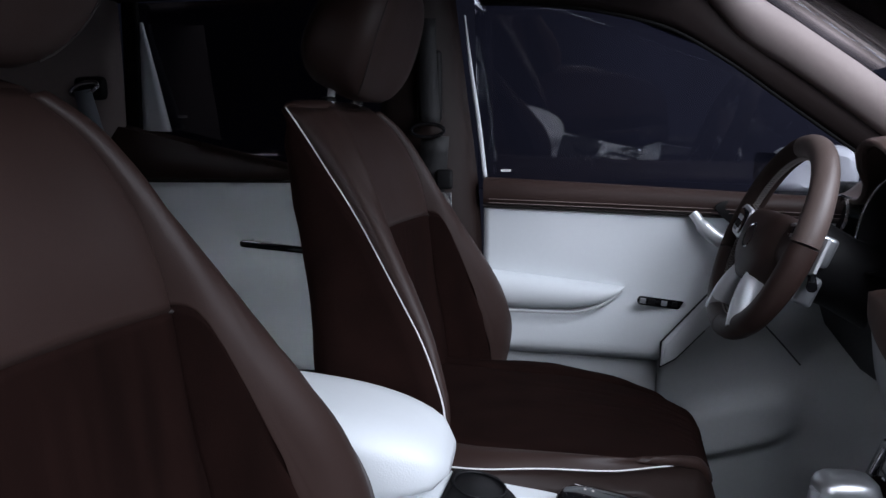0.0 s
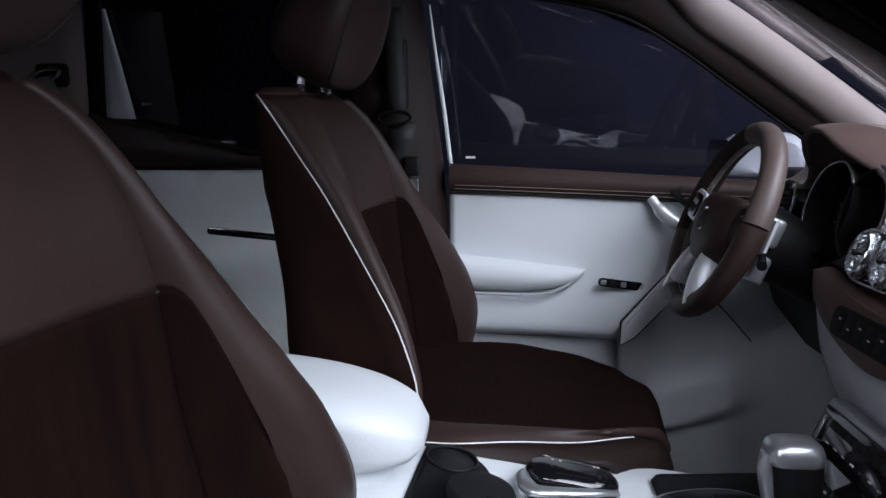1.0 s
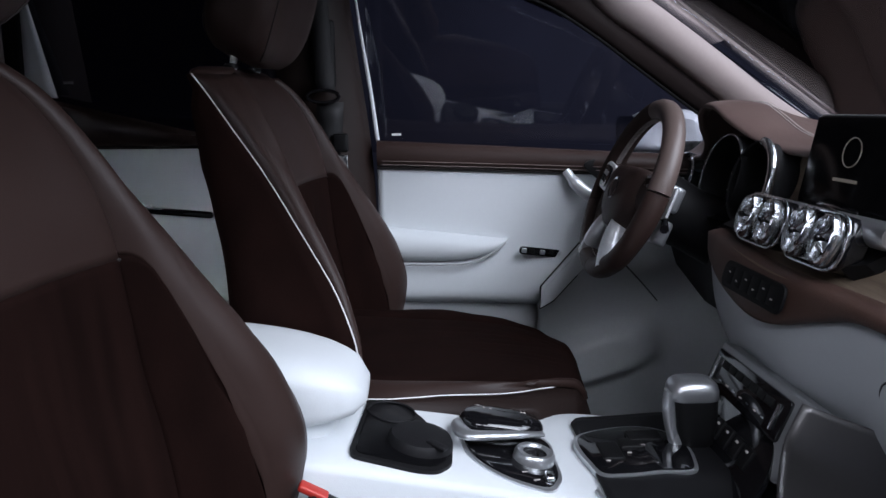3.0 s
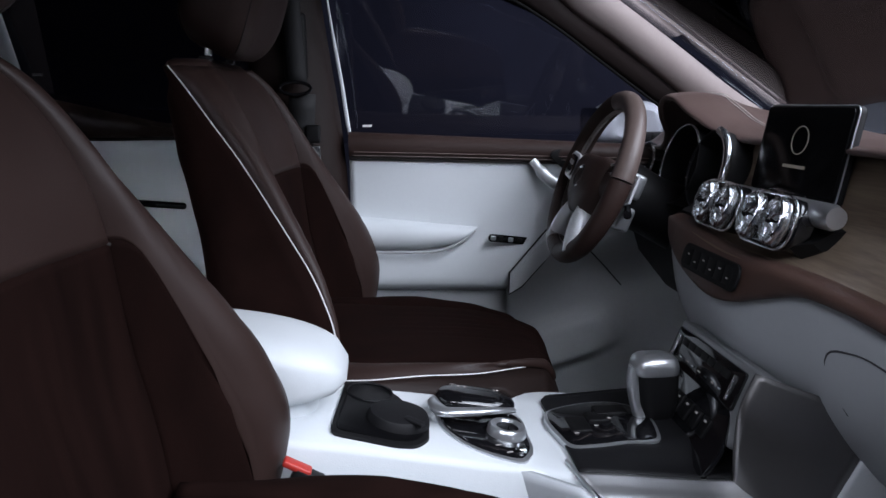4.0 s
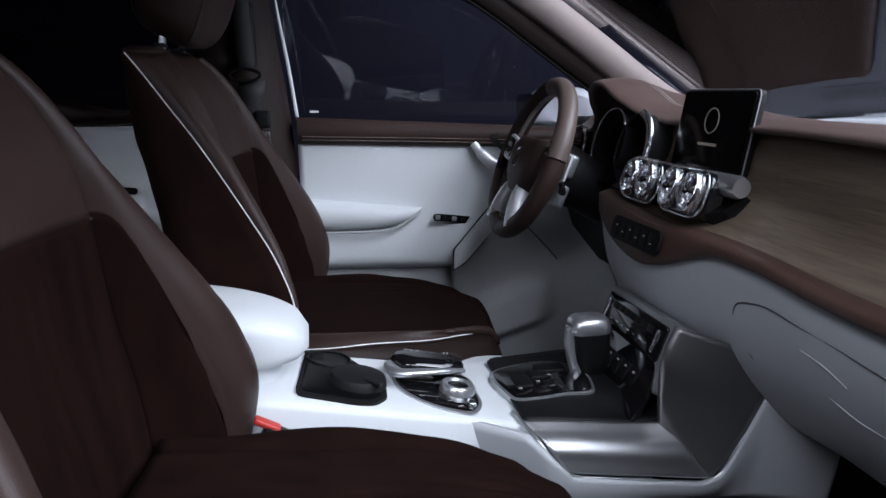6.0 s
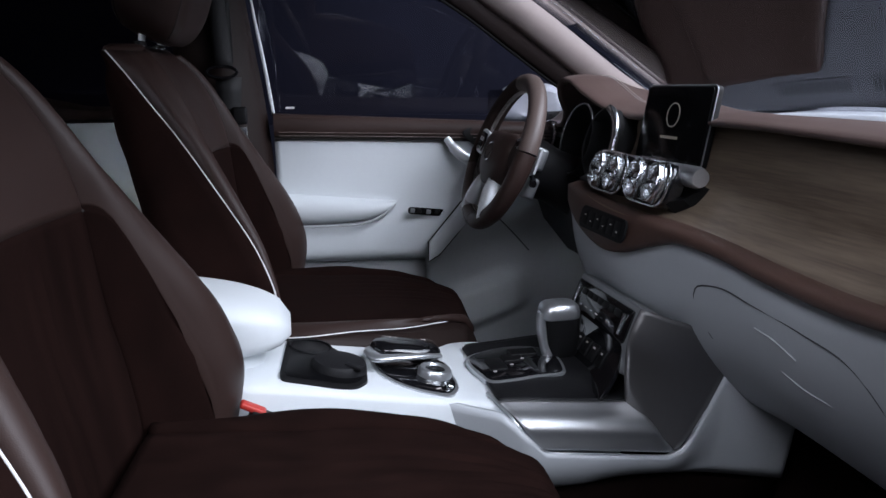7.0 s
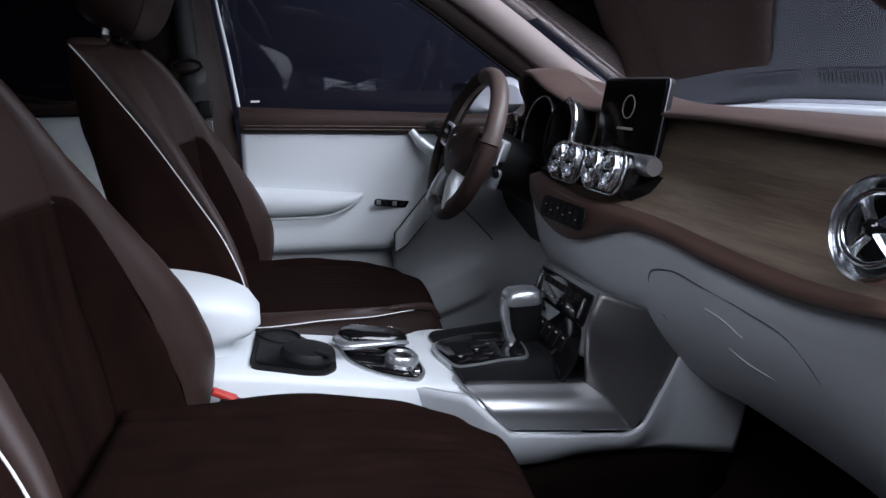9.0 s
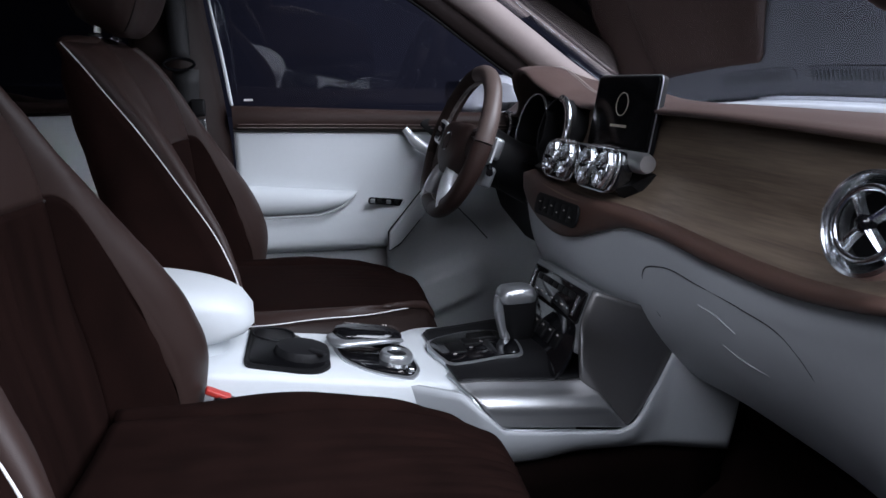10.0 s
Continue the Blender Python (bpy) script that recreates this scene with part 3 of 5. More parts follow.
PIPE_H = [0.285, 0.285, 0.278, 0.270, 0.256, 0.236, 0.221, 0.206, 0.191, 0.178, 0.169, 0.163, 0.156]
BACK_X = [-0.03, -0.035, -0.045, -0.052, -0.058, -0.070, -0.082, -0.093, -0.110, -0.127, -0.140, -0.140, -0.154]


def at(table, z):
    return float(curve(SEAT_Z, table, z)[0])


def car_seat():
    s = thing("car_seat", "brown leather and suede front car seat with white piping", "car seat", "front seats")
    zs = np.linspace(0.34, 0.893, 44)

    def bolster(side, z0, z1, n, f0=0.0, f1=1.0):
        out = []
        for z in np.linspace(z0, z1, n):
            xs_, hs, xr, hr, xp, hp = (at(t, z) for t in (SEAM_X, SEAM_H, RIDGE_X, RIDGE_H, PIPE_X, PIPE_H))
            k = [(hs, xs_ - 0.006), (hs + 0.006, xs_ + 0.008), ((hs + hr) / 2, (xs_ + xr) / 2 + 0.014), (hr, xr + 0.004), ((hr + hp) / 2 + 0.012, (xr + xp) / 2 + 0.010), (hp + 0.004, xp + 0.006), (hp, xp - 0.002)]
            d = np.r_[0, np.cumsum([math.dist(a, b) for a, b in zip(k, k[1:])])]
            q = np.linspace(0, d[-1], 18)
            hh, xx = curve(d, [p[0] for p in k], q), curve(d, [p[1] for p in k], q)
            out.append([(x, side * h, z) for h, x in zip(hh, xx)])
        return np.array(out)

    def centre(z0, z1, n, wrinkle=0.0):
        out = []
        for z in np.linspace(z0, z1, n):
            x0, hs = at(SEAM_X, z), at(SEAM_H, z)
            row = []
            for u in np.linspace(-1, 1, 49):
                x = x0 - 0.014 * (1 - abs(u) ** 2.5) - 0.006 * abs(u) ** 14
                if wrinkle:
                    x += wrinkle * (math.sin(u * 40 + 5 * z + 2.2 * math.sin(z * 13)) + 0.6 * math.sin(u * 71 - 9 * z)) * math.exp(-((u + 0.1) / 0.65) ** 4) * (0.5 + 0.5 * math.sin(u * 7 + 1)) * min(1, (z1 - z) / 0.08)
                row.append((x, u * hs, z))
            out.append(row)
        return np.array(out)

    # back and sides in one shell
    ring = []
    for z in list(zs):
        xp, hp, xb = at(PIPE_X, z), at(PIPE_H, z), at(BACK_X, z)
        xb = min(xb, xp - 0.006)
        f = 0.25 + 0.75 * min(1, max(0, (0.893 - z) / 0.15))
        k = [(hp, xp), (hp + 0.003 * f, (xp + xb) / 2), (hp - 0.004, xb), (hp * 0.80, xb - 0.03 * f), (hp * 0.4, xb - 0.042 * f), (0, xb - 0.045 * f)]
        d = np.r_[0, np.cumsum([math.dist(a, b) for a, b in zip(k, k[1:])])]
        q = np.linspace(0, d[-1], 16)
        hh, xx = curve(d, [p[0] for p in k], q), curve(d, [p[1] for p in k], q)
        half = [(x, h, z) for h, x in zip(hh, xx)]
        ring.append(half[:-1] + [(x, -h, z2) for x, h, z2 in half[::-1]])
    sheet("backrest_shell", ring, SUEDE, s, "dark suede sides and back of the backrest", thick=0.004)
    # top cap
    z = 0.893
    xs_, hs, xr, hr, xp, hp, xb = (at(t, z) for t in (SEAM_X, SEAM_H, RIDGE_X, RIDGE_H, PIPE_X, PIPE_H, BACK_X))
    xb = min(xb, xp - 0.006)
    rim = [(xs_ - 0.012, 0), (xs_ - 0.005, hs * 0.7), (xs_, hs), (xr, hr), (xp + 0.004, hp), (xb, hp - 0.004), (xb - 0.008, hp * 0.8), (xb - 0.011, hp * 0.4), (xb - 0.012, 0)]
    rim = [(x, h) for x, h in rim] + [(x, -h) for x, h in rim[-2:0:-1]]
    cx = (xs_ + xb - 0.045) / 2
    cap = [[(cx + (x - cx) * k, h * k, z + dz) for x, h in rim] for k, dz in ((1, -0.004), (1.0, 0.0), (0.93, 0.008), (0.75, 0.014), (0.4, 0.017))]
    loft("backrest_top", cap, LEATHER, s, sharp=80)
    sheet("backrest_panel", centre(0.700, 0.893, 22), LEATHER, s, "smooth brown leather upper backrest panel", thick=0.006)
    sheet("backrest_insert", centre(0.34, 0.700, 40, 0.0016), SUEDE, s, "pleated dark suede lower backrest insert", thick=0.006)
    # bolsters: leather above, suede below
    for side in (-1, 1):
        full = bolster(side, 0.34, 0.893, 80)
        zz = np.linspace(0.34, 0.893, 80)
        g = full.copy()
        n = g.shape[1]
        for name, mat, upper in (("bolster_upper", LEATHER, True), ("bolster_lower", SUEDE, False)):
            grid = []
            rows = 40
            for r in range(rows):
                row = []
                for j in range(n):
                    u = j / (n - 1)
                    # the join rises to a rounded crest beside the seam and falls away down the outer edge
                    zj = 0.705 - 0.36 * min(1, u / 0.56) ** 4.5
                    zj = max(zj, 0.345)
                    z_ = zj + (0.893 - zj) * r / (rows - 1) if upper else 0.34 + (zj - 0.34) * r / (rows - 1)
                    row.append([curve(zz, g[:, j, a], z_)[0] for a in (0, 1)] + [z_])
                grid.append(row)
            sheet(name, grid, mat, s, "brown leather bolster facing" if upper else "dark suede bolster facing", thick=0.005)
        tube("bolster_seam", [(at(SEAM_X, z) + 0.001, side * at(SEAM_H, z), z) for z in zs], 0.0022, SEAM, s, n=6)
        tube("piping", [(at(PIPE_X, z) + 0.002, side * (at(PIPE_H, z) + 0.002), z) for z in zs[8:]], 0.0015, PIPING, s, "white piping along the backrest edge", n=8)
    tube("panel_seam", [(at(SEAM_X, 0.70) - 0.014 * (1 - abs(u) ** 2.5) + 0.001, u * at(SEAM_H, 0.70), 0.70 ) for u in np.linspace(-1, 1, 24)], 0.0022, SEAM, s, n=6)
    # headrest
    hr_rings = []
    for k in np.linspace(0, 1, 26):
        zc = 0.905 + 0.205 * k
        e = max(0.0, 1 - abs(2 * k - 1) ** 2.6) ** 0.5
        w = 0.138 * (0.35 + 0.65 * e) * (0.88 + 0.12 * math.sin(math.pi * min(1, k * 1.1)))
        t = 0.072 * (0.30 + 0.70 * e)
        xc = -0.106 + 0.075 * k
        ring_ = []
        for a in np.linspace(0, 2 * math.pi, 40, endpoint=False):
            ca, sa = math.cos(a), math.sin(a)
            x = xc + t * np.sign(ca) * abs(ca) ** 0.55
            if ca > 0:
                x -= 0.012 * (1 - abs(sa)) * math.sin(math.pi * k)
            ring_.append((x, w * np.sign(sa) * abs(sa) ** 0.55, zc + (1 - k) ** 1.5 * 0.45 * (xc - x + 0.03)))
        hr_rings.append(ring_)
    head = loft("headrest", hr_rings, LEATHER, s, "padded brown leather headrest", sharp=80)
    hrr = np.array(hr_rings)
    for j in (5, 35, 14, 26):
        tube("headrest_seam", hrr[2:24, j] + np.array([0.0, 0, 0]), 0.0016, SEAM, head, n=6)
    for y in (-0.065, 0.065):
        tube("headrest_post", [(-0.118, y, 0.86), (-0.112, y, 0.90), (-0.104, y, 0.95)], 0.0065, SILVER, s, "chrome headrest post", n=14)
        part("post_collar", lathe([(0, 0), (0.013, 0), (0.012, 0.006), (0.009, 0.008), (0, 0.008)], pose(-0.114, y, 0.906), 20), CHROME if y > 0 else DARK, s)
    # cushion
    CX = [0.0, 0.10, 0.174, 0.264, 0.371, 0.430, 0.465, 0.488, 0.500]
    PH = [0.285, 0.288, 0.285, 0.250, 0.205, 0.160, 0.135, 0.120, 0.110]
    OH = [0.290, 0.295, 0.295, 0.275, 0.250, 0.225, 0.200, 0.175, 0.155]
    ZP = [0.400, 0.400, 0.398, 0.392, 0.380, 0.372, 0.366, 0.355, 0.335]
    ZC = [0.405, 0.402, 0.398, 0.394, 0.388, 0.380, 0.371, 0.358, 0.337]
    SH = [0.215, 0.214, 0.212, 0.196, 0.176, 0.153, 0.131, 0.1165, 0.107]
    FH = [0.150, 0.150, 0.150, 0.156, 0.140, 0.118, 0.108, 0.100, 0.094]
    xs = np.concatenate([np.linspace(0.0, 0.43, 34), np.linspace(0.44, 0.50, 12)])

    def c(tab, x):
        return float(curve(CX, tab, x)[0])

    mid, left, right, skirt = [], [], [], []
    for x in xs:
        zc, sh, ph, oh, zp, fh = (c(t, x) for t in (ZC, SH, PH, OH, ZP, FH))
        row = []
        for u in np.linspace(-1, 1, 97):
            w = 0.0016 * math.sin(u * 34 + 3.0 * x + 1.2 * math.sin(x * 15)) * math.exp(-((u - 0.3) / 0.6) ** 4) * min(1, max(0, (x - 0.16) / 0.2)) * (0.6 + 0.4 * math.sin(u * 11 + 2))
            yy = u * (sh if u < 0 else fh)
            w += 0.0028 * abs(math.sin((yy - 0.02 * (0.48 - x)) * 150)) * math.exp(-((yy - 0.005) / 0.075) ** 4) * min(1, max(0, (x - 0.28) / 0.12))
            row.append((x, yy, zc - 0.006 * (1 - u * u) - 0.006 * abs(u) ** 14 + w))
        mid.append(row)
        for side, lst in ((-1, left), (1, right)):
            if side > 0:
                ph, zp, sh = ph * 0.82, zp - 0.028, fh
            k = [(sh, zc - 0.006), (sh + 0.1 * (ph - sh), zc - 0.006 + 0.010 * min(1, max(0, ph - sh) / 0.07)), ((sh + ph) / 2, max(zc, zp) + 0.016 * min(1, (0.5 - x) / 0.1 + 0.1) * min(1, max(0, ph - sh) / 0.09) - (0.035 * max(0, (0.24 - x) / 0.24) if side > 0 else 0)), (ph - 0.012, zp + 0.006), (ph, zp - 0.002)]
            d = np.r_[0, np.cumsum([math.dist(a, b) for a, b in zip(k, k[1:])])]
            q = np.linspace(0, d[-1], 14)
            lst.append([(x, side * h, z) for h, z in zip(curve(d, [p[0] for p in k], q), curve(d, [p[1] for p in k], q))])
    sheet("cushion_insert", mid, SUEDE, s, "pleated dark suede seat cushion insert", thick=0.006, flip=True)
    sheet("cushion_bolster", left, LEATHER, s, "brown leather cushion bolster", thick=0.005, flip=True)
    sheet("cushion_bolster", right, SUEDE, s, thick=0.005, flip=True)
    # side wall and front roll of the cushion as rings of the plan outline
    plan = [(x, -c(PH, x), c(ZP, x)) for x in xs] + [(0.502, y, 0.335) for y in np.linspace(-0.09, 0.09, 10)] + [(x, 0.82 * c(PH, x), c(ZP, x) - 0.028) for x in xs[::-1]]
    plan = np.array(plan)
    low = np.array([(x, -c(OH, x), 0) for x in xs] + [(0.512, y, 0) for y in np.linspace(-0.12, 0.12, 10)] + [(x, 0.82 * c(OH, x), 0) for x in xs[::-1]])
    rows = []
    for k, out, dz in ((0, 0, 0.0), (0.15, 0.35, 0), (0.4, 0.85, 0), (0.7, 1.0, 0), (1.0, 0.9, 0)):
        p = plan * (1 - out) + low * out
        p[:, 2] = plan[:, 2] * (1 - k) + np.interp(plan[:, 0], [0.40, 0.46], [0.362, 0.275]) * k - 0.002
        rows.append(p)
    sheet("cushion_side", np.array(rows), PILLARLEATHER, s, "brown leather seat cushion side and front", thick=0.006)
    for side in (-1, 1):
        tube("cushion_piping", [(x, side * c(PH, x) * (0.82 if side > 0 else 1), c(ZP, x) + 0.001 - (0.028 if side > 0 else 0)) for x in np.linspace(0.03, 0.445, 40)], 0.0012, PIPING, s, "white piping along the cushion edge", n=8)
        tube("cushion_seam", [(x, side * c(SH if side < 0 else FH, x), c(ZC, x) - 0.004) for x in np.linspace(0.0, 0.50, 40)], 0.0022, SEAM, s, n=6)
    # near-black tubes for the shade in sewn pleats fanning out over the insert's front
    for k in range(6):
        y1 = 0.062 - 0.021 * k
        y0 = 0.030 - 0.030 * k
        line = []
        for q in np.linspace(0, 1, 26):
            x = 0.30 - 0.012 * k + (0.182 + 0.010 * k) * q
            y = y0 + (y1 - y0) * q ** 0.8
            u = y / c(SH if y < 0 else FH, x)
            line.append((x, y, c(ZC, x) - 0.006 * (1 - u * u) + 0.0008))
        tube("pleat_shade", line, np.linspace(0.0005, 0.0020, 26), PLEAT, s, n=6)
    # plinth
    plinth = [[(x, y, z) for x, y in [(-0.02, -0.280), (0.26, -0.268), (0.38, -0.236), (0.44, -0.18), (0.45, 0.16), (0.40, 0.215), (0.30, 0.20), (-0.02, 0.21)]] for z in (0.06, 0.25, 0.33, 0.345)]
    loft("seat_base", plinth, CHARCOAL, s, "charcoal plastic seat base", sharp=30)
    return s


driver = car_seat()
SEAT_TURN = -6
driver.matrix_basis = pose(0, 0.385, 0, 0, 0, SEAT_TURN)
passenger = copy_thing(driver, pose(-0.115, -0.392, -0.012, 0, 0, SEAT_TURN))
# the passenger's cushion is drawn out further
for o in passenger.children:
    if o.name.startswith("cushion"):
        o.matrix_basis = pose(0.043, 0, 0.008)


# ---- dashboard ----
TRIM_Y = [-0.80, -0.70, -0.662, -0.567, -0.403, -0.266, -0.193, -0.128, -0.065, 0.06, 0.15, 0.213, 0.25]
TRIM_X = [0.620, 0.648, 0.658, 0.678, 0.690, 0.690, 0.680, 0.670, 0.660, 0.660, 0.668, 0.682, 0.70]
TRIM_LO = [0.640, 0.612, 0.603, 0.586, 0.583, 0.592, 0.592, 0.574, 0.553, 0.556, 0.580, 0.605, 0.62]
TRIM_UP = [0.648, 0.625, 0.618, 0.606, 0.605, 0.614, 0.620, 0.622, 0.622, 0.628, 0.636, 0.640, 0.64]


def dash_at(table, y):
    return float(curve(TRIM_Y, table, y)[0])


def top_edge(y):
    """The brow over the wood panel: its x and z."""
    x = 0.792 - 0.03 * max(0, (-0.25 - y) / 0.4)
    return x, 0.756 + 0.03 * (y + 0.14) if y < -0.14 else 0.756


def hood_z(y):
    return float(curve([-0.80, -0.2, 0.10, 0.16, 0.20, 0.26, 0.34, 0.41, 0.46, 0.505, 0.56, 0.70], [0.752, 0.769, 0.769, 0.770, 0.774, 0.786, 0.818, 0.840, 0.832, 0.752, 0.735, 0.735], y)[0])


def vent(parent, m, r, wide=1.0):
    """A round turbine vent: chrome rim, coned throat, crossed blades with a hub."""
    v = part("vent", lathe([(r * 0.72, -0.022), (r * 0.84, 0.0), (r * 0.92, 0.008), (r, 0.006), (r * 1.03, -0.004), (r, -0.022), (r * 0.72, -0.022)], m, 40), CHROME, parent, "round chrome turbine air vent")
    part("throat", lathe([(0, -0.018), (r * 0.8, -0.018), (r * 0.8, -0.021), (0, -0.021)], m, 24), BLACK, v)
    for k in range(4):
        a = radians(45 + 90 * k)
        ux, uy = math.cos(a), math.sin(a)
        px, py = -uy, ux
        bm = bmesh.new()
        rows = []
        for s, w, h in ((0.12, 0.13, 0.010), (0.45, 0.13, 0.007), (0.72, 0.17, 0.003), (0.90, 0.34, 0.0)):
            c = Vector((ux * r * s, uy * r * s, 0))
            p = Vector((px, py, 0)) * r * w * wide
            rows.append([bm.verts.new(c + p * o + Vector((0, 0, h - 0.010 * o * o))) for o in (-1, -0.75, -0.4, 0, 0.4, 0.75, 1)])
        for a0, b0 in zip(rows, rows[1:]):
            for j in range(6):
                bm.faces.new((a0[j], a0[j + 1], b0[j + 1], b0[j]))
            bm.faces.new((a0[6], a0[0], b0[0], b0[6]))
        bm.faces.new(rows[0])
        bm.faces.new(rows[-1])
        bmesh.ops.transform(bm, matrix=m, verts=bm.verts)
        part("blade", bm, CHROME, v, smooth=True)
    part("hub", lathe([(0, 0.014), (r * 0.10, 0.013), (r * 0.17, 0.009), (r * 0.18, -0.004), (0, -0.004)], m, 20), GLOSS, v)
    return v


def dashboard():
    d = thing("dashboard", "dashboard with brown leather top, wood panel and white lower half", "dashboard")
    # leather top, falling to the brow
    ys = np.linspace(-0.74, 0.66, 110)
    g = []
    for y in ys:
        bx, bz = top_edge(y)
        hz = hood_z(y)
        up = max(0.0, hz - 0.765)
        fx = bx - 0.012 - 0.03 * min(1, up / 0.05)
        row = []
        e = min(1, max(0, (y - 0.09) / 0.06))
        k = [(0.965 + 0.165 * e, 0.758 + 0.25 * up * (1 - 0.8 * e)), (0.955 + 0.12 * e, 0.764 + 0.34 * up), (0.935 + 0.05 * e, 0.768 + 0.48 * up), (0.90, 0.772 + 0.68 * up), (0.86, 0.773 + 0.87 * up), (fx + 0.028, hz + 0.004), (fx + 0.008, hz), (fx, hz - 0.005), (fx + 0.004, hz - 0.009), (fx + 0.02, hz - 0.011)]
        dd = np.r_[0, np.cumsum([math.dist(a, b) for a, b in zip(k, k[1:])])]
        q = np.concatenate([np.linspace(0, dd[4], 16), np.linspace(dd[4], dd[-1], 18)[1:]])
        for x, z in zip(curve(dd, [p[0] for p in k], q), curve(dd, [p[1] for p in k], q)):
            row.append((x, y, z))
        g.append(row)
    sheet("dash_top", g, TOPLEATHER, d, "brown leather dashboard top", thick=0.008)
    gg = np.array(g)
    deck = [[(x, y, 0.740 + 0.15 * max(0.0, hood_z(y) - 0.765) * max(0, 1 - (x - 0.94) / 0.12)) for x in np.linspace(0.94, 1.22, 12)] for y in ys]
    sheet("defroster_deck", deck, DECK, d, "dark grey deck along the windscreen base", thick=0.008, flip=True)
    for off in (0.0, 0.007):
        line = [gg[i, 17] + np.array([0.006 + off, 0, 0.0012]) for i in range(58, 100)]
        tube("stitching", line, 0.0006, THREAD, d, n=5)
    # wood panel
    ys = np.linspace(-0.72, 0.16, 70)
    g = []
    for y in ys:
        bx, bz = top_edge(y)
        tx, tz = dash_at(TRIM_X, y) + 0.012, dash_at(TRIM_UP, y) - 0.006
        row = []
        for v in np.linspace(0, 1, 14):
            x = tx + (bx + 0.012 - tx) * v + 0.026 * math.sin(math.pi * v ** 0.85)
            z = tz + (bz + 0.006 - tz) * v - 0.020 * math.sin(math.pi * v ** 0.85)
            row.append((x, y, z))
        g.append(row)
    sheet("wood_panel", g, WOOD, d, "grey-brown open-pore wood panel", thick=0.006, flip=True)
    # leather roll along the lower edge
    secs = []
    for y in np.linspace(-0.78, 0.225, 90):
        x, lo, up = dash_at(TRIM_X, y), dash_at(TRIM_LO, y), dash_at(TRIM_UP, y)
        if y > 0.19:
            sh = (y - 0.19) / 0.035
            lo, up = lo + 0.02 * sh, up - 0.01 * sh * sh
        c, h = (lo + up) / 2, (up - lo) / 2
        ring = []
        for a in np.linspace(0, 2 * math.pi, 20, endpoint=False):
            ca, sa = math.cos(a), math.sin(a)
            p = 0.45 if h > 0.02 else 0.8
            ring.append((x + 0.022 - 0.022 * np.sign(ca) * abs(ca) ** p + 0.30 * h * sa, y, c + h * np.sign(sa) * abs(sa) ** 0.8))
        secs.append(ring)
    loft("dash_trim", secs, TRIMLEATHER, d, "brown leather trim roll below the wood", sharp=80)
    # white lower half
    ys = np.linspace(-0.78, 0.235, 80)
    g = []
    for y in ys:
        x, lo = dash_at(TRIM_X, min(y, 0.22)), dash_at(TRIM_LO, min(y, 0.22))
        low = lo + 0.006
        k = [(x + 0.030, low), (x + 0.022, low - 0.012), (x + 0.024, low - 0.05), (x + 0.050, 0.46), (x + 0.098, 0.39), (x + 0.155, 0.335), (x + 0.21, 0.305), (x + 0.34, 0.285)]
        dd = np.r_[0, np.cumsum([math.dist(a, b) for a, b in zip(k, k[1:])])]
        q = np.linspace(0, dd[-1], 36)
        g.append([(px, y, pz) for px, pz in zip(curve(dd, [p[0] for p in k], q), curve(dd, [p[1] for p in k], q))])
    lower = sheet("lower_dash", g, LOWERWHITE, d, "off-white lower dashboard", thick=0.008, flip=True)
    G = np.array(g)

    def on_lower(y, z, out=0.0):
        i = int(np.argmin(abs(ys - y)))
        return np.array([np.interp(-z, -G[i, 2:33, 2], G[i, 2:33, 0]) - out - 0.0072, y, z])

    # glovebox outline as a groove, with its handle recess
    line = polyline([on_lower(-0.245, 0.46, 0.0005), on_lower(-0.222, 0.50, 0.0005), on_lower(-0.232, 0.535, 0.0005), on_lower(-0.27, 0.547, 0.0005), on_lower(-0.36, 0.545, 0.0005), on_lower(-0.46, 0.54, 0.0005), on_lower(-0.54, 0.53, 0.0005), on_lower(-0.59, 0.50, 0.0005), on_lower(-0.625, 0.44, 0.0005), on_lower(-0.65, 0.37, 0.0005)], 60)
    tube("glovebox_gap", line, 0.0013, GAP, d, "thin gap round the glovebox lid", n=6)
    tube("glovebox_handle", polyline([on_lower(-0.36, 0.515, 0.001), on_lower(-0.40, 0.512, 0.0015), on_lower(-0.44, 0.50, 0.001)], 14), 0.0015, LOWERWHITE, d, n=8)
    tube("glovebox_handle", polyline([on_lower(-0.40, 0.47, 0.001), on_lower(-0.44, 0.462, 0.0015), on_lower(-0.49, 0.462, 0.001)], 14), 0.0015, LOWERWHITE, d, n=8)
    # button panel
    bp = axes((0.6590, -0.008, 0.592), (0, -1, 0.0), (-1, 0, 0.25))
    panel = part("button_panel", slab(rounded(0.178, 0.040, 0.014), 0.005, bp, 0.0015), BLACK, d, "black button panel")
    for k in range(6):
        part("button", block(0.0235, 0.026, 0.001, 0.0004, m=bp @ pose(-0.066 + 0.026 * k, 0.0, 0.0050)), BLACK, panel)
        part("button_mark", block(0.006, 0.0022, 0.0006, 0.0, m=bp @ pose(-0.066 + 0.026 * k, 0.004 - 0.008 * (k % 2), 0.0056)), THREAD, panel)
    # two pairs of round vents in chrome housings
    for yc in (0.068, -0.078):
        m = axes((0.700, yc, 0.672), (0, -1, 0), (-1, 0, 0.30))
        h = part("vent_housing", slab(rounded(0.130, 0.072, 0.028), 0.030, m @ pose(0, 0, -0.032), 0.006, 3), GLOSS, d, "gloss black double vent housing")
        tube("housing_rim", [tuple(m @ Vector((x, y, 0.0))) for x, y in rounded(0.130, 0.072, 0.028, 8)], 0.0022, CHROME, h, "chrome housing rim", closed=True, n=8)
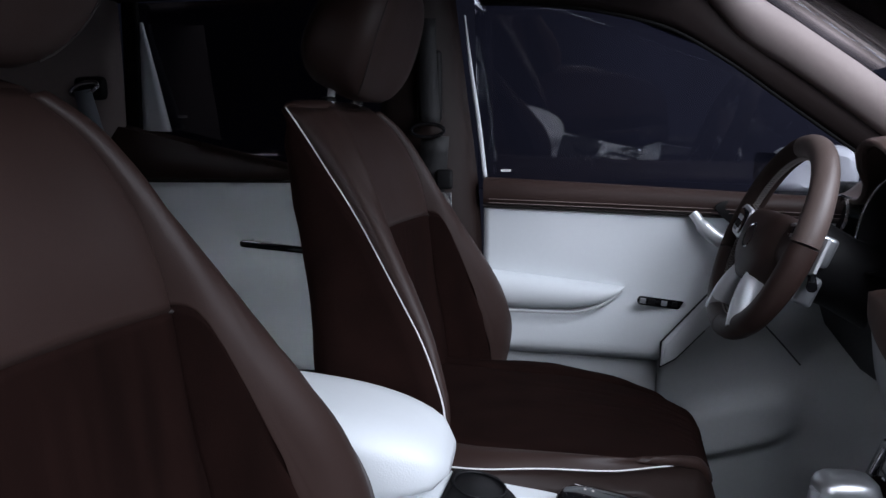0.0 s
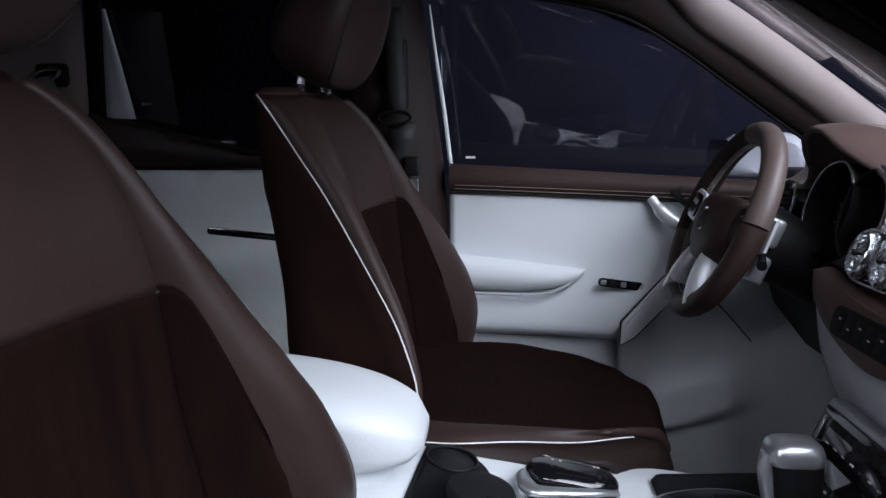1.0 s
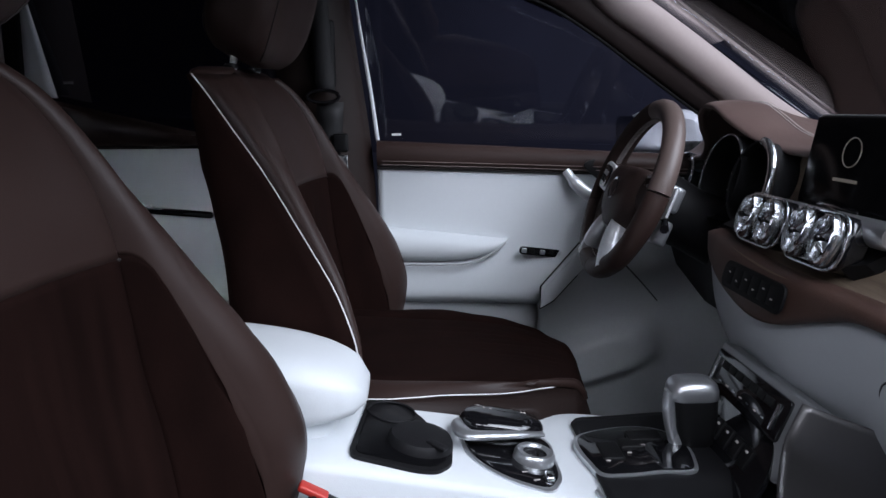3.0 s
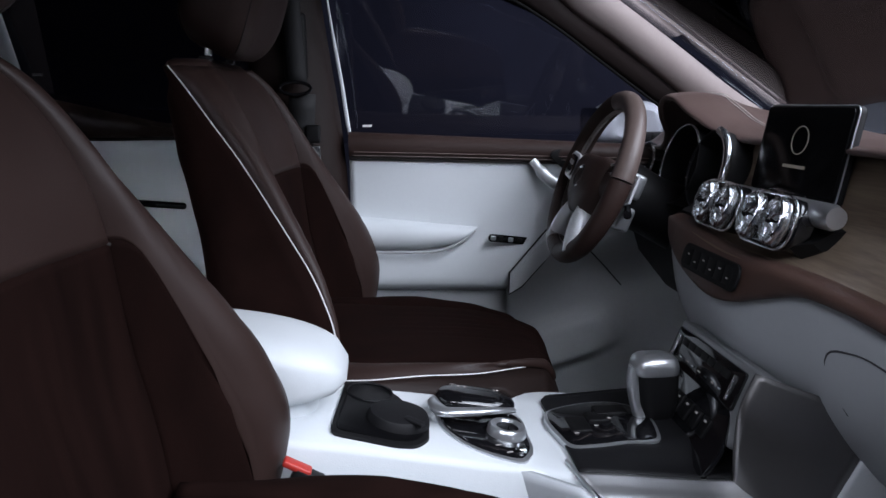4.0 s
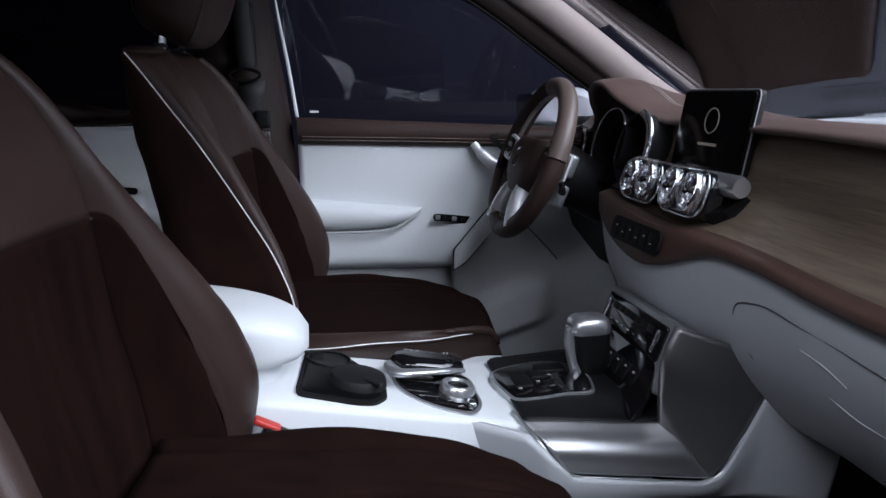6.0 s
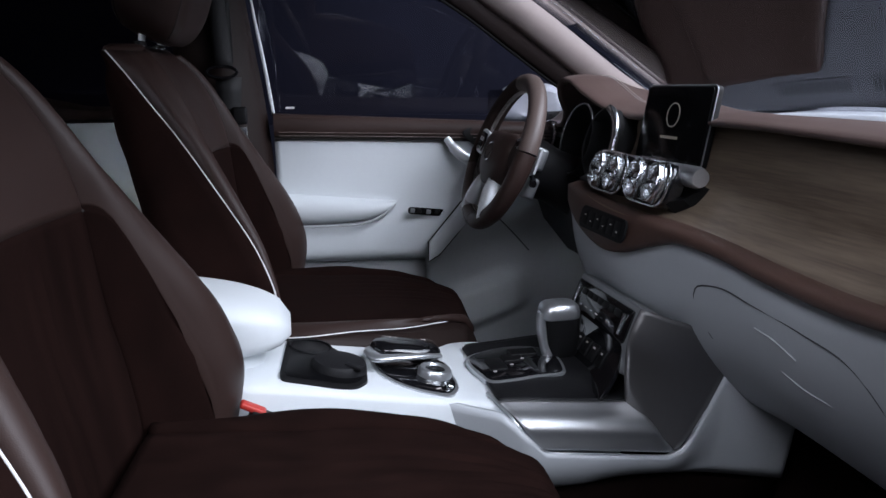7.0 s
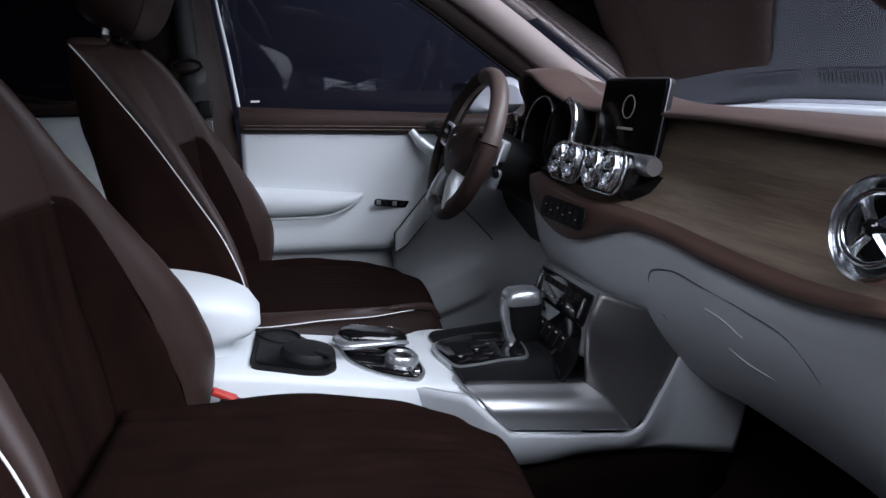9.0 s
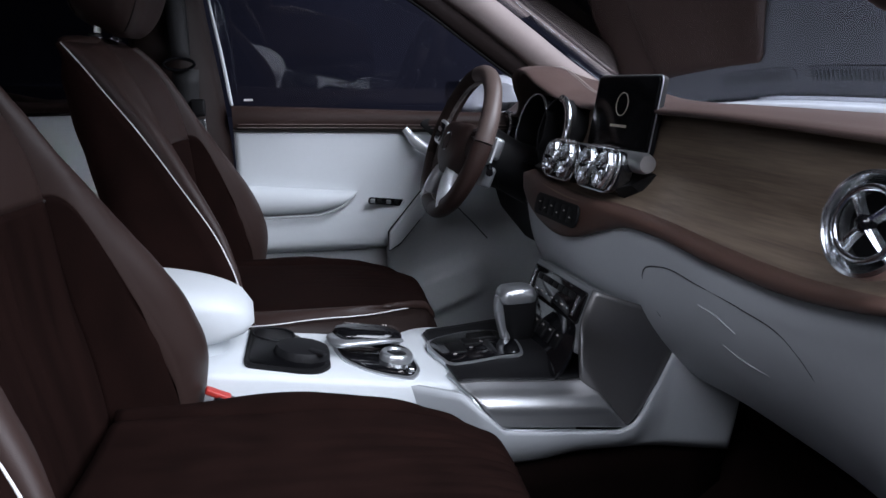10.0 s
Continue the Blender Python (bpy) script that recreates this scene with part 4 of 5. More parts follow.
        for dx in (-0.0315, 0.0315):
            vent(d, m @ pose(dx, 0, 0.006) @ Matrix.Diagonal((0.80, 1.08, 1, 1)), 0.0295, 0.8)
    tube("chrome_bar", [(0.738, 0.12, 0.684), (0.738, 0.0, 0.684), (0.738, -0.162, 0.686), (0.738, -0.172, 0.686)], [0.017, 0.017, 0.017, 0.014], BRIGHT, d, "satin metal bar behind the vents", n=24)
    # dark carrier that the screen and vents stand on
    car = [[(x, y, z) for x, z in ((0.72, 0.628), (0.70, 0.645), (0.735, 0.662), (0.79, 0.672), (0.83, 0.68), (0.83, 0.63))] for y in (-0.15, -0.135, -0.08, 0.1, 0.19, 0.20)]
    car[0] = [(0.76 + (x - 0.76) * 0.6, y, 0.66 + (z - 0.66) * 0.6) for x, y, z in car[0]]
    loft("vent_carrier", car, DARK, d, "black carrier below the screen", sharp=30)
    # passenger's vent
    m = axes((0.672, -0.662, 0.687), (0.05, -1, 0), (-1, -0.02, 0.22))
    vent(d, m, 0.050, 0.72)
    tube("vent_ring", [tuple(m @ Vector((0.034 * math.cos(a), 0.034 * math.sin(a), 0.004))) for a in np.linspace(0, 2 * math.pi, 40, endpoint=False)], 0.0035, CHROME, d, "inner chrome ring of the vent", n=8, closed=True)
    # instrument hood interior and dials
    part("cluster_recess", block(0.012, 0.27, 0.12, 0.004, m=pose(0.815, 0.37, 0.712, 0, 12, 0)), BLACK, d, "black instrument face")
    for yc, zc, r in ((0.330, 0.712, 0.076), (0.212, 0.712, 0.070)):
        m = axes((0.745, yc, zc), (0, -1, 0), (-1, 0, 0.25))
        ring_ = part("dial_tube", lathe([(r * 0.96, -0.06), (r * 0.97, 0.0), (r, 0.002), (r * 1.02, 0.0), (r * 1.0, -0.06), (r * 0.96, -0.06)], m, 48), BLACK, d, "black dial tube with a chrome rim")
        tube("dial_rim", [tuple(m @ Vector((r * math.cos(a), r * math.sin(a), 0.002))) for a in (np.linspace(math.radians(-25), math.radians(80), 40) if yc < 0.3 else np.linspace(math.radians(35), math.radians(215), 40))], 0.008 if yc < 0.3 else 0.0024, CHROME, ring_, "bright chrome dial rim", n=8)
        part("dial_face", lathe([(0, -0.05), (r * 0.96, -0.05), (r * 0.96, -0.056), (0, -0.056)], m, 40), DARK, ring_)
        for k in range(11):
            a = math.radians(225 - 27 * k)
            part("dial_tick", block(0.010, 0.0018, 0.001, 0.0, m=m @ pose(0.84 * r * math.cos(a), 0.84 * r * math.sin(a), -0.049, 0, 0, math.degrees(a))), THREAD, ring_)
        part("needle", block(r * 0.75, 0.003, 0.002, 0.0, m=m @ pose(0.0, 0, -0.045, 0, 0, 215) @ pose(r * 0.36, 0, 0)), RED, ring_, "red pointer")
    # under the cluster to the door: dark knee cover
    secs = []
    for y in np.linspace(0.22, 0.66, 16):
        secs.append([(0.80, y, 0.64), (0.745, y, 0.62), (0.735, y, 0.58), (0.76, y, 0.50), (0.82, y, 0.42), (0.90, y, 0.40), (1.0, y, 0.5), (0.95, y, 0.66)])
    loft("knee_cover", secs, DARK, d, "black cover below the instruments", sharp=30)
    part("light_switch_strip", block(0.01, 0.09, 0.012, 0.004, m=pose(0.735, 0.60, 0.70)), CHROME, d)
    # far end of the dash next to the door, behind the wheel
    part("dash_end", block(0.10, 0.10, 0.14, 0.02, m=pose(0.83, 0.60, 0.655)), DARK, d)
    v = part("end_vent", lathe([(0.026, -0.01), (0.034, 0.0), (0.038, 0.004), (0.042, 0.0), (0.040, -0.02), (0.026, -0.01)], axes((0.772, 0.580, 0.700), (0, -1, 0), (-1, -0.1, 0.2)), 32), CHROME, d, "round chrome turbine air vent")
    # defroster grille in the top
    for y0 in (-0.06, 0.20):
        part("defroster_grille", slab(rounded(0.235, 0.034, 0.014), 0.003, axes((1.168, y0, 0.7395), (0, 1, 0), (0, 0, 1)), 0.001), DECK, d, "grey defroster grille")
        for k in range(20):
            part("grille_slot", block(0.022, 0.0035, 0.002, 0.0, m=pose(1.168, y0 - 0.099 + 0.0104 * k, 0.7428)), SLOT, d)
    return d


BEZEL = material("satin_bezel", (0.34, 0.35, 0.36), 0.36, 0.6, vary=0.05)
DECK = material("dark_deck_plastic", (0.22, 0.232, 0.268), 0.6, vary=0.1, bump=0.2, bump_scale=400)
SLOT = material("grille_slot_grey", (0.085, 0.09, 0.105), 0.7, vary=0.1)
BRIGHT = material("bright_satin_metal", (0.85, 0.86, 0.88), 0.35, 1.0, vary=0.04)
TOPLEATHER = material("brown_dash_leather", (0.078, 0.051, 0.045), 0.40, spec=0.6, vary=0.1, bump=0.25, bump_scale=420, pebble=True)
LOWERWHITE = material("off_white_plastic", (0.46, 0.483, 0.506), 0.5, vary=0.04, bump=0.12, bump_scale=500)
dashboard()


SCREENGLASS = material("display_glass", (0.004, 0.004, 0.0045), 0.16, vary=0.1, spec=0.12)


def screen():
    s = thing("display_screen", "black tablet display with silver rim standing on the dashboard", "screen")
    m = axes((0.779, -0.010, 0.757), (0, -1, 0), (-1, 0, 0.18))
    part("housing", slab(rounded(0.218, 0.134, 0.010), 0.012, m @ pose(0, 0, -0.013), 0.003, 3), CHARCOAL, s, "dark display housing")
    tube("display_rim", [tuple(m @ Vector((x, y, -0.002))) for x, y in rounded(0.217, 0.133, 0.010, 6)], 0.0012, SATIN, s, "thin silver rim", closed=True, n=6)
    face = part("glass_face", slab(rounded(0.210, 0.127, 0.008), 0.004, m @ pose(0, 0, -0.001), 0.001), SCREENGLASS, s, "black glass display face")
    glow = material("display_glow", (0.4, 0.36, 0.30), 0.5)
    b = glow.node_tree.nodes["Principled BSDF"]
    b.inputs["Emission Color"].default_value, b.inputs["Emission Strength"].default_value = (1.0, 0.88, 0.72, 1), 0.03
    tube("emblem_ring", [tuple(m @ Vector((0.020 * math.cos(a), 0.016 + 0.020 * math.sin(a), 0.0035))) for a in np.linspace(0, 2 * math.pi, 32, endpoint=False)], 0.0007, glow, face, "dim lit ring emblem", closed=True, n=6)
    part("caption_bar", block(0.056, 0.0045, 0.0006, 0.0, m=m @ pose(0, -0.022, 0.0034)), glow, face, "dim lit caption bar")
    part("stand", block(0.05, 0.10, 0.03, 0.008, m=pose(0.785, -0.01, 0.688)), GLOSS, s)


screen()


# ---- steering wheel ----
def steering_wheel():
    w = thing("steering_wheel", "brown leather steering wheel with silver lower spoke", "steering wheel")
    n = Vector((-math.cos(radians(22)), 0, math.sin(radians(22))))
    m = axes((0.595, 0.388, 0.682), (0, -1, 0), n)
    R = 0.160

    def at_(x, y, z):
        return tuple(m @ Vector((x, y, z)))

    for a0, a1, mat, lab in ((4, 100, RIM_SMOOTH, "smooth taupe leather rim section"), (100, 196, RIM_DARK, ""), (196, 270, LEATHER, ""), (270, 364, LEATHER, "")):
        aa = np.radians(np.linspace(a0 + 0.4, a1 - 0.4, 26))
        tube("rim_section", [at_(R * math.cos(a), R * (0.985 if math.sin(a) < -0.8 else 1) * math.sin(a), 0) for a in aa], [0.0195 + 0.0015 * max(0, math.cos(2 * a) ** 3) for a in aa], mat, w, lab, n=18)
    # baseball stitching on the inner side
    for sgn in (-1, 1):
        pts = []
        for k in range(170):
            a = 2 * math.pi * k / 170
            pts.append(at_((R - 0.0209) * math.cos(a), (R - 0.0209) * math.sin(a), 0.005 * (1 if (k + (sgn > 0)) % 2 else -1)))
        tube("stitching", pts, 0.0009, THREAD, w, "pale cross stitching inside the rim", closed=True, n=4)
    # airbag pad
    rows = []
    for k, z in ((0.9, -0.045), (1.1, -0.022), (1.12, -0.002), (1.04, 0.014), (0.8, 0.023), (0.3, 0.028)):
        rows.append([at_(x * k, y * k - 0.005, z) for x, y in smooth_outline([(-0.075, 0.035), (0, 0.045), (0.075, 0.035), (0.070, -0.030), (0.035, -0.060), (-0.035, -0.060), (-0.070, -0.030)], 40)])
    loft("airbag_pad", rows, LEATHER, w, "brown leather airbag pad", sharp=70)
    part("emblem", lathe([(0.017, 0.0), (0.020, 0.003), (0.023, 0.0), (0.017, 0.0)], m @ pose(0, -0.005, 0.0262), 32), CHROME, w, "chrome ring emblem")
    for sgn in (-1, 1):
        rows = []
        for x, h, t, z in ((0.060, 0.034, 0.016, -0.004), (0.10, 0.030, 0.014, -0.006), (0.135, 0.022, 0.012, -0.004), (0.158, 0.018, 0.012, 0.0)):
            rows.append([at_(sgn * x, 0.004 + h * math.sin(a), z + t * math.cos(a)) for a in np.linspace(0, 2 * math.pi, 16, endpoint=False)])
        sp = loft("spoke", rows, LEATHER, w)
        mm = m @ pose(sgn * 0.106, 0.012, 0.012 if sgn < 0 else -0.004, 0, 0, sgn * 8)
        fr = part("button_frame", slab([(x * sgn, y) for x, y in rounded(0.068, 0.056, 0.016)], 0.007, mm, 0.002), PALE, sp, "satin silver switch frame")
        part("button_pad", slab([(x * sgn, y) for x, y in rounded(0.053, 0.043, 0.011)], 0.004, mm @ pose(0, 0, 0.005), 0.001), GLOSS, fr, "black switch pad")
        for bx in (-0.012, 0.004):
            for by in (-0.009, 0.005):
                part("switch_key", block(0.011, 0.009, 0.003, 0.0015, m=mm @ pose(bx, by, 0.009)), SATIN if by > 0 else DARK, fr)
        # forked lower spoke, one leg each side
        leg = polyline([at_(sgn * 0.030, -0.048, -0.004), at_(sgn * 0.045, -0.085, 0.004), at_(sgn * 0.060, -0.118, 0.004), at_(sgn * 0.072, -0.144, 0.0)], 16)
        tube("lower_spoke", leg, np.linspace(0.017, 0.022, 16), SILVER, w, "satin silver lower spoke leg", n=16, flat=0.7)
        # paddles behind
        part("shift_paddle", slab([(0.0, 0.026), (0.07, 0.034), (0.075, -0.020), (0.02, -0.034)] if sgn > 0 else [(-0.02, -0.034), (-0.075, -0.020), (-0.07, 0.034), (0.0, 0.026)], 0.006, m @ pose(sgn * 0.062, 0.0, -0.042), 0.002), SILVER, w, "satin silver shift paddle")
    # column shroud and stalks
    c = thing("steering_column", "black steering column shroud with chrome stalks", "steering column")
    rows = []
    for z, kx, ky, dy in ((-0.035, 0.05, 0.05, 0), (-0.05, 0.064, 0.060, 0), (-0.08, 0.066, 0.064, -0.004), (-0.13, 0.060, 0.060, -0.008), (-0.20, 0.062, 0.066, -0.012)):
        rows.append([at_(kx * math.cos(a), dy + ky * math.sin(a), z) for a in np.linspace(0, 2 * math.pi, 28, endpoint=False)])
    loft("shroud", rows, DARK, c, sharp=60)
    for z0, y0, sx in ((-0.060, 0.014, 0.040), (-0.064, -0.050, 0.040)):
        part("column_switch", block(sx, 0.048, 0.030, 0.007, m=m @ pose(0.064, y0, z0)), SATIN, c, "satin metal column switch")
    tube("stalk", [at_(0.05, -0.02, -0.06), at_(0.095, -0.030, -0.056), at_(0.135, -0.040, -0.045)], [0.007, 0.006, 0.008], GLOSS, c, "black stalk", n=12)
    tube("stalk", [at_(-0.05, 0.02, -0.06), at_(-0.12, 0.03, -0.05), at_(-0.165, 0.035, -0.045)], [0.007, 0.007, 0.009], GLOSS, c, "black stalk", n=12)


RIM_DARK = material("dark_rim_suede", (0.020, 0.012, 0.010), 0.85, vary=0.2, spec=0.15)
RIM_SMOOTH = material("worn_brown_leather", (0.082, 0.060, 0.053), 0.42, vary=0.08, bump=0.15, bump_scale=420, pebble=True)
steering_wheel()


# ---- centre console ----
def con_z(x):
    return float(curve([-0.40, 0.0, 0.12, 0.24, 0.37, 0.43, 0.50, 0.57, 0.66], [0.425, 0.412, 0.394, 0.372, 0.350, 0.345, 0.346, 0.350, 0.350], x)[0])


def ease(v):
    v = min(1.0, max(0.0, v))
    return v * v * (3 - 2 * v)


def front_dip(x):
    """How far the console's edge sinks towards the tray."""
    return 0.024 * ease((x - 0.43) / 0.19)


def console():
    c = thing("centre_console", "white centre console with satin metal tray edge", "console")
    secs = []
    for x in np.linspace(-0.42, 0.635, 56):
        z = con_z(x)
        w = 0.130 + 0.020 * ease((x - 0.38) / 0.06)
        dip = front_dip(x)
        half = [(0, z), (w * 0.6, z), (w - 0.010, z - 0.0005 - dip), (w - 0.003, z - 0.004 - dip), (w, z - 0.011 - dip), (w + 0.008, z - 0.06 - dip), (0.152, 0.20), (0.150, 0.05)]
        secs.append([(x, -y, zz) for y, zz in half] + [(x, y, zz) for y, zz in half[:0:-1]])
    loft("console_body", secs, WHITE, c, "white leather-covered console body", sharp=50)
    # lid
    secs = []
    for s in np.linspace(0, 1, 30):
        x = -0.36 + 0.485 * s
        k = max(0.0, 1 - max(0, (s - 0.55) / 0.45) ** 2.6) ** 0.5
        k = max(k, 0.05)
        w = 0.100 * (0.45 + 0.55 * k) if s > 0.55 else 0.100
        if s > 0.985:
            w *= 0.8
        top, bot = 0.543 - 0.028 * max(0, (s - 0.45) / 0.55) - 0.055 * (1 - k), 0.415 + 0.03 * (1 - k)
        cz, h = (top + bot) / 2, (top - bot) / 2
        secs.append([(x, w * np.sign(math.cos(a)) * abs(math.cos(a)) ** 0.55, cz + h * np.sign(math.sin(a)) * abs(math.sin(a)) ** 0.55) for a in np.linspace(0, 2 * math.pi, 36, endpoint=False)])
    lid = loft("armrest_lid", secs, WHITE, c, "padded white leather console lid", sharp=80)
    # box below the lid
    part("lid_box", slab(smooth_outline([(-0.36, -0.09), (-0.36, 0.09), (0.0, 0.085), (0.075, 0.04), (0.075, -0.04), (0.0, -0.085)], 40), 0.06, pose(0, 0, 0.385), 0.004), WHITE, c, "white box under the lid")
    # satin tray edge along the passenger side
    xa = np.linspace(0, 1, 28)
    g = []
    for q in xa:
        a = np.array((0.430 + 0.215 * q, -0.149, con_z(0.43 + 0.215 * q) + 0.002 - front_dip(0.43 + 0.215 * q)))
        b = np.array((0.4545 + 0.2205 * q, -0.190, 0.3255 - 0.0295 * q))
        e = np.array((0.480 + 0.225 * q, -0.199, 0.290 - 0.033 * q))
        g.append(polyline([a, a * 0.6 + b * 0.4, a * 0.15 + b * 0.85 + np.array((0, -0.001, 0.001)), b * 0.9 + e * 0.1 + np.array((0, -0.001, 0)), b * 0.6 + e * 0.4, e], 22))
    sheet("tray_step", g, TRAY, c, "brushed aluminium tray step", thick=0.006)
    tube("tray_edge", polyline([(0.424, -0.112, 0.349), (0.431, -0.150, 0.347), (0.446, -0.190, 0.332), (0.466, -0.202, 0.304), (0.488, -0.204, 0.287), (0.53, -0.205, 0.2785), (0.60, -0.206, 0.269), (0.69, -0.206, 0.256), (0.7165, -0.206, 0.265), (0.7356, -0.206, 0.297), (0.764, -0.206, 0.353), (0.778, -0.207, 0.382), (0.80, -0.21, 0.43)], 80), 0.0028, SATIN, c, "rolled satin metal edge", n=8)
    # white lower cheek under the tray
    g = []
    for x in np.linspace(0.36, 0.92, 80):
        zt = float(np.interp(x, [0.36, 0.43, 0.45, 0.488, 0.56, 0.69, 0.7165, 0.7356, 0.778, 0.92], [0.345, 0.345, 0.328, 0.286, 0.274, 0.256, 0.265, 0.297, 0.382, 0.42]))
        zb = float(curve([0.36, 0.48, 0.56, 0.62, 0.70, 0.92], [0.205, 0.218, 0.216, 0.221, 0.217, 0.175], x)[0])
        g.append([(x, -0.202 + 0.03 * v ** 2 + (0.085 * max(0, (0.46 - x) / 0.1)), zt * (1 - v) + zb * v) for v in np.linspace(0, 1, 12)])
    sheet("lower_cheek", g, LOWERWHITE, c, "off-white lower console cheek", thick=0.01)
    g = [[(x, -0.165 + 0.01 * v, 0.21 * (1 - v) + 0.02 * v) for v in np.linspace(0, 1, 4)] for x in np.linspace(0.36, 0.92, 8)]
    sheet("carpet_cheek", g, CARPET, c, "dark carpeted console foot", thick=0.006)
    # stack: a leaning face with two modules, metal side cheek
    m = axes((0.642, -0.022, 0.410), (0, -1, 0), (-0.93, 0, 0.36))
    part("stack_bezel", slab([(-0.115, 0.075), (0.160, 0.075), (0.170, 0.060), (0.150, -0.010), (0.130, -0.035), (-0.125, -0.035)], 0.030, m @ pose(0, 0, -0.030), 0.005, 3), BEZEL, c, "satin grey stack bezel")
    mod = part("upper_module", slab(rounded(0.218, 0.058, 0.006), 0.006, m @ pose(0.0, 0.036, -0.001), 0.002), GLOSS, c, "black control module")
    for k in range(7):
        part("module_button", block(0.020, 0.012, 0.004, 0.0015, m=m @ pose(-0.066 + 0.022 * k, 0.048, 0.006)), DARK, mod)
        part("module_mark", block(0.008, 0.002, 0.001, 0.0, m=m @ pose(-0.066 + 0.022 * k, 0.024, 0.0055)), THREAD if k % 2 else CHROME, mod)
    for x in (-0.092, 0.092):
        tube("side_key", [tuple(m @ Vector((x, y, 0.007))) for y in np.linspace(0.018, 0.054, 6)], 0.003, CHROME, mod, "slim chrome rocker", n=8)
    m2 = axes((0.628, -0.022, 0.372), (0, -1, 0), (-0.86, 0, 0.5))
    low = part("lower_module", slab(smooth_outline([(-0.115, 0.040), (0.110, 0.040), (0.130, 0.0), (0.128, -0.046), (-0.115, -0.046)], 40), 0.008, m2, 0.002), GLOSS, c, "black lower switch module")
    for k in range(6):
        part("rocker_switch", block(0.022, 0.030, 0.006, 0.002, m=m2 @ pose(-0.075 + 0.030 * k, 0.006, 0.009)), DARK, low)
        part("rocker_mark", block(0.006, 0.003, 0.001, 0.0, m=m2 @ pose(-0.075 + 0.030 * k, 0.014, 0.0125)), THREAD, low)
    # metal cheek rising from the tray to the dash
    a = [(0.645, -0.150, 0.324), (0.632, -0.165, 0.40), (0.628, -0.180, 0.45), (0.646, -0.178, 0.492)]
    b = [(0.705, -0.199, 0.257), (0.733, -0.201, 0.292), (0.762, -0.203, 0.350), (0.800, -0.206, 0.44)]
    sheet("stack_cheek", strip(a, b, 24, 14, (-0.002, -0.004, 0)), SATINGREY, c, "satin grey stack cheek", thick=0.006)
    # dark plate round the gear lever
    def plate(name, outline, lift, mat, label, depth=0.006, lid_=None):
        verts = []
        k = len(outline)
        for dz in (-0.004, lift):
            verts += [(x, y, con_z(x) + dz) for x, y in outline]
        verts += [(x * 0.97 + 0.03 * sum(p[0] for p in outline) / k, y * 0.97 + 0.03 * sum(p[1] for p in outline) / k, con_z(x) + lift + 0.0012) for x, y in outline]
        faces = []
        for r in (0, 1):
            faces += [(r * k + j, r * k + (j + 1) % k, (r + 1) * k + (j + 1) % k, (r + 1) * k + j) for j in range(k)]
        faces += [tuple(range(2 * k, 3 * k)), tuple(range(k))[::-1]]
        ob = mesh(name, verts, faces, mat, lid_ or c, label)
        ob.data.set_sharp_from_angle(angle=radians(35))
        return ob

    g = []
    for x in np.linspace(0.432, 0.665, 24):
        y0 = -0.149 + 0.012 * max(0.0, (x - 0.635) / 0.03) ** 2
        g.append([(x, y, con_z(x) + 0.0035 - front_dip(x) * ease((-y - 0.075) / 0.06)) for y in np.linspace(y0, 0.108 - 0.02 * max(0.0, (0.45 - x) / 0.018) ** 2, 20)])
    sheet("gear_surround", g, CHARCOAL, c, "charcoal rubber plate round the gear lever", thick=0.004, flip=True)
    return c, plate


SATINGREY = material("satin_grey_metal", (0.17, 0.166, 0.166), 0.36, 0.75, vary=0.06, bump=0.05, bump_scale=900)
CONSOLE, plate = console()


def cup_holder():
    t = thing("cup_holder", "black cup holder tray with a round rubber cover", "cup holder")
    out = corners([(0.118, 0.086), (0.172, 0.086), (0.200, 0.050), (0.214, 0.014), (0.241, -0.040), (0.238, -0.085), (0.218, -0.112), (0.190, -0.116), (0.108, -0.102), (0.104, -0.085)], 0.012)
    rim = plate("tray_rim", out, 0.004, DARK, "black rubber tray rim", lid_=t)
    inner = [(0.175 + (x - 0.175) * 0.90, -0.01 + (y + 0.01) * 0.90) for x, y in out]
    plate("tray_floor", inner, 0.0062, TRAYBLACK, "black tray floor", lid_=t)
    tilt = math.degrees(math.atan(0.175))
    m = pose(0.196, -0.042, con_z(0.196) + 0.006, 0, tilt, 0)
    part("round_cover", lathe([(0, 0.017), (0.030, 0.0165), (0.041, 0.014), (0.044, 0.009), (0.046, 0.0), (0, 0)], m, 40), CHARCOAL, t, "round charcoal rubber cover")
    part("cover_tab", block(0.030, 0.012, 0.006, 0.002, m=m @ pose(0.020, -0.032, 0.016, 0, 0, -35)), CHARCOAL, t)
    m = pose(0.155, 0.045, con_z(0.155) + 0.0065, 0, tilt, 0)
    tube("cup_ring", [tuple(m @ Vector((0.035 * math.cos(a), 0.035 * math.sin(a), 0.001))) for a in np.linspace(0, 2 * math.pi, 32, endpoint=False)], 0.0022, CHARCOAL, t, closed=True, n=6)


cup_holder()


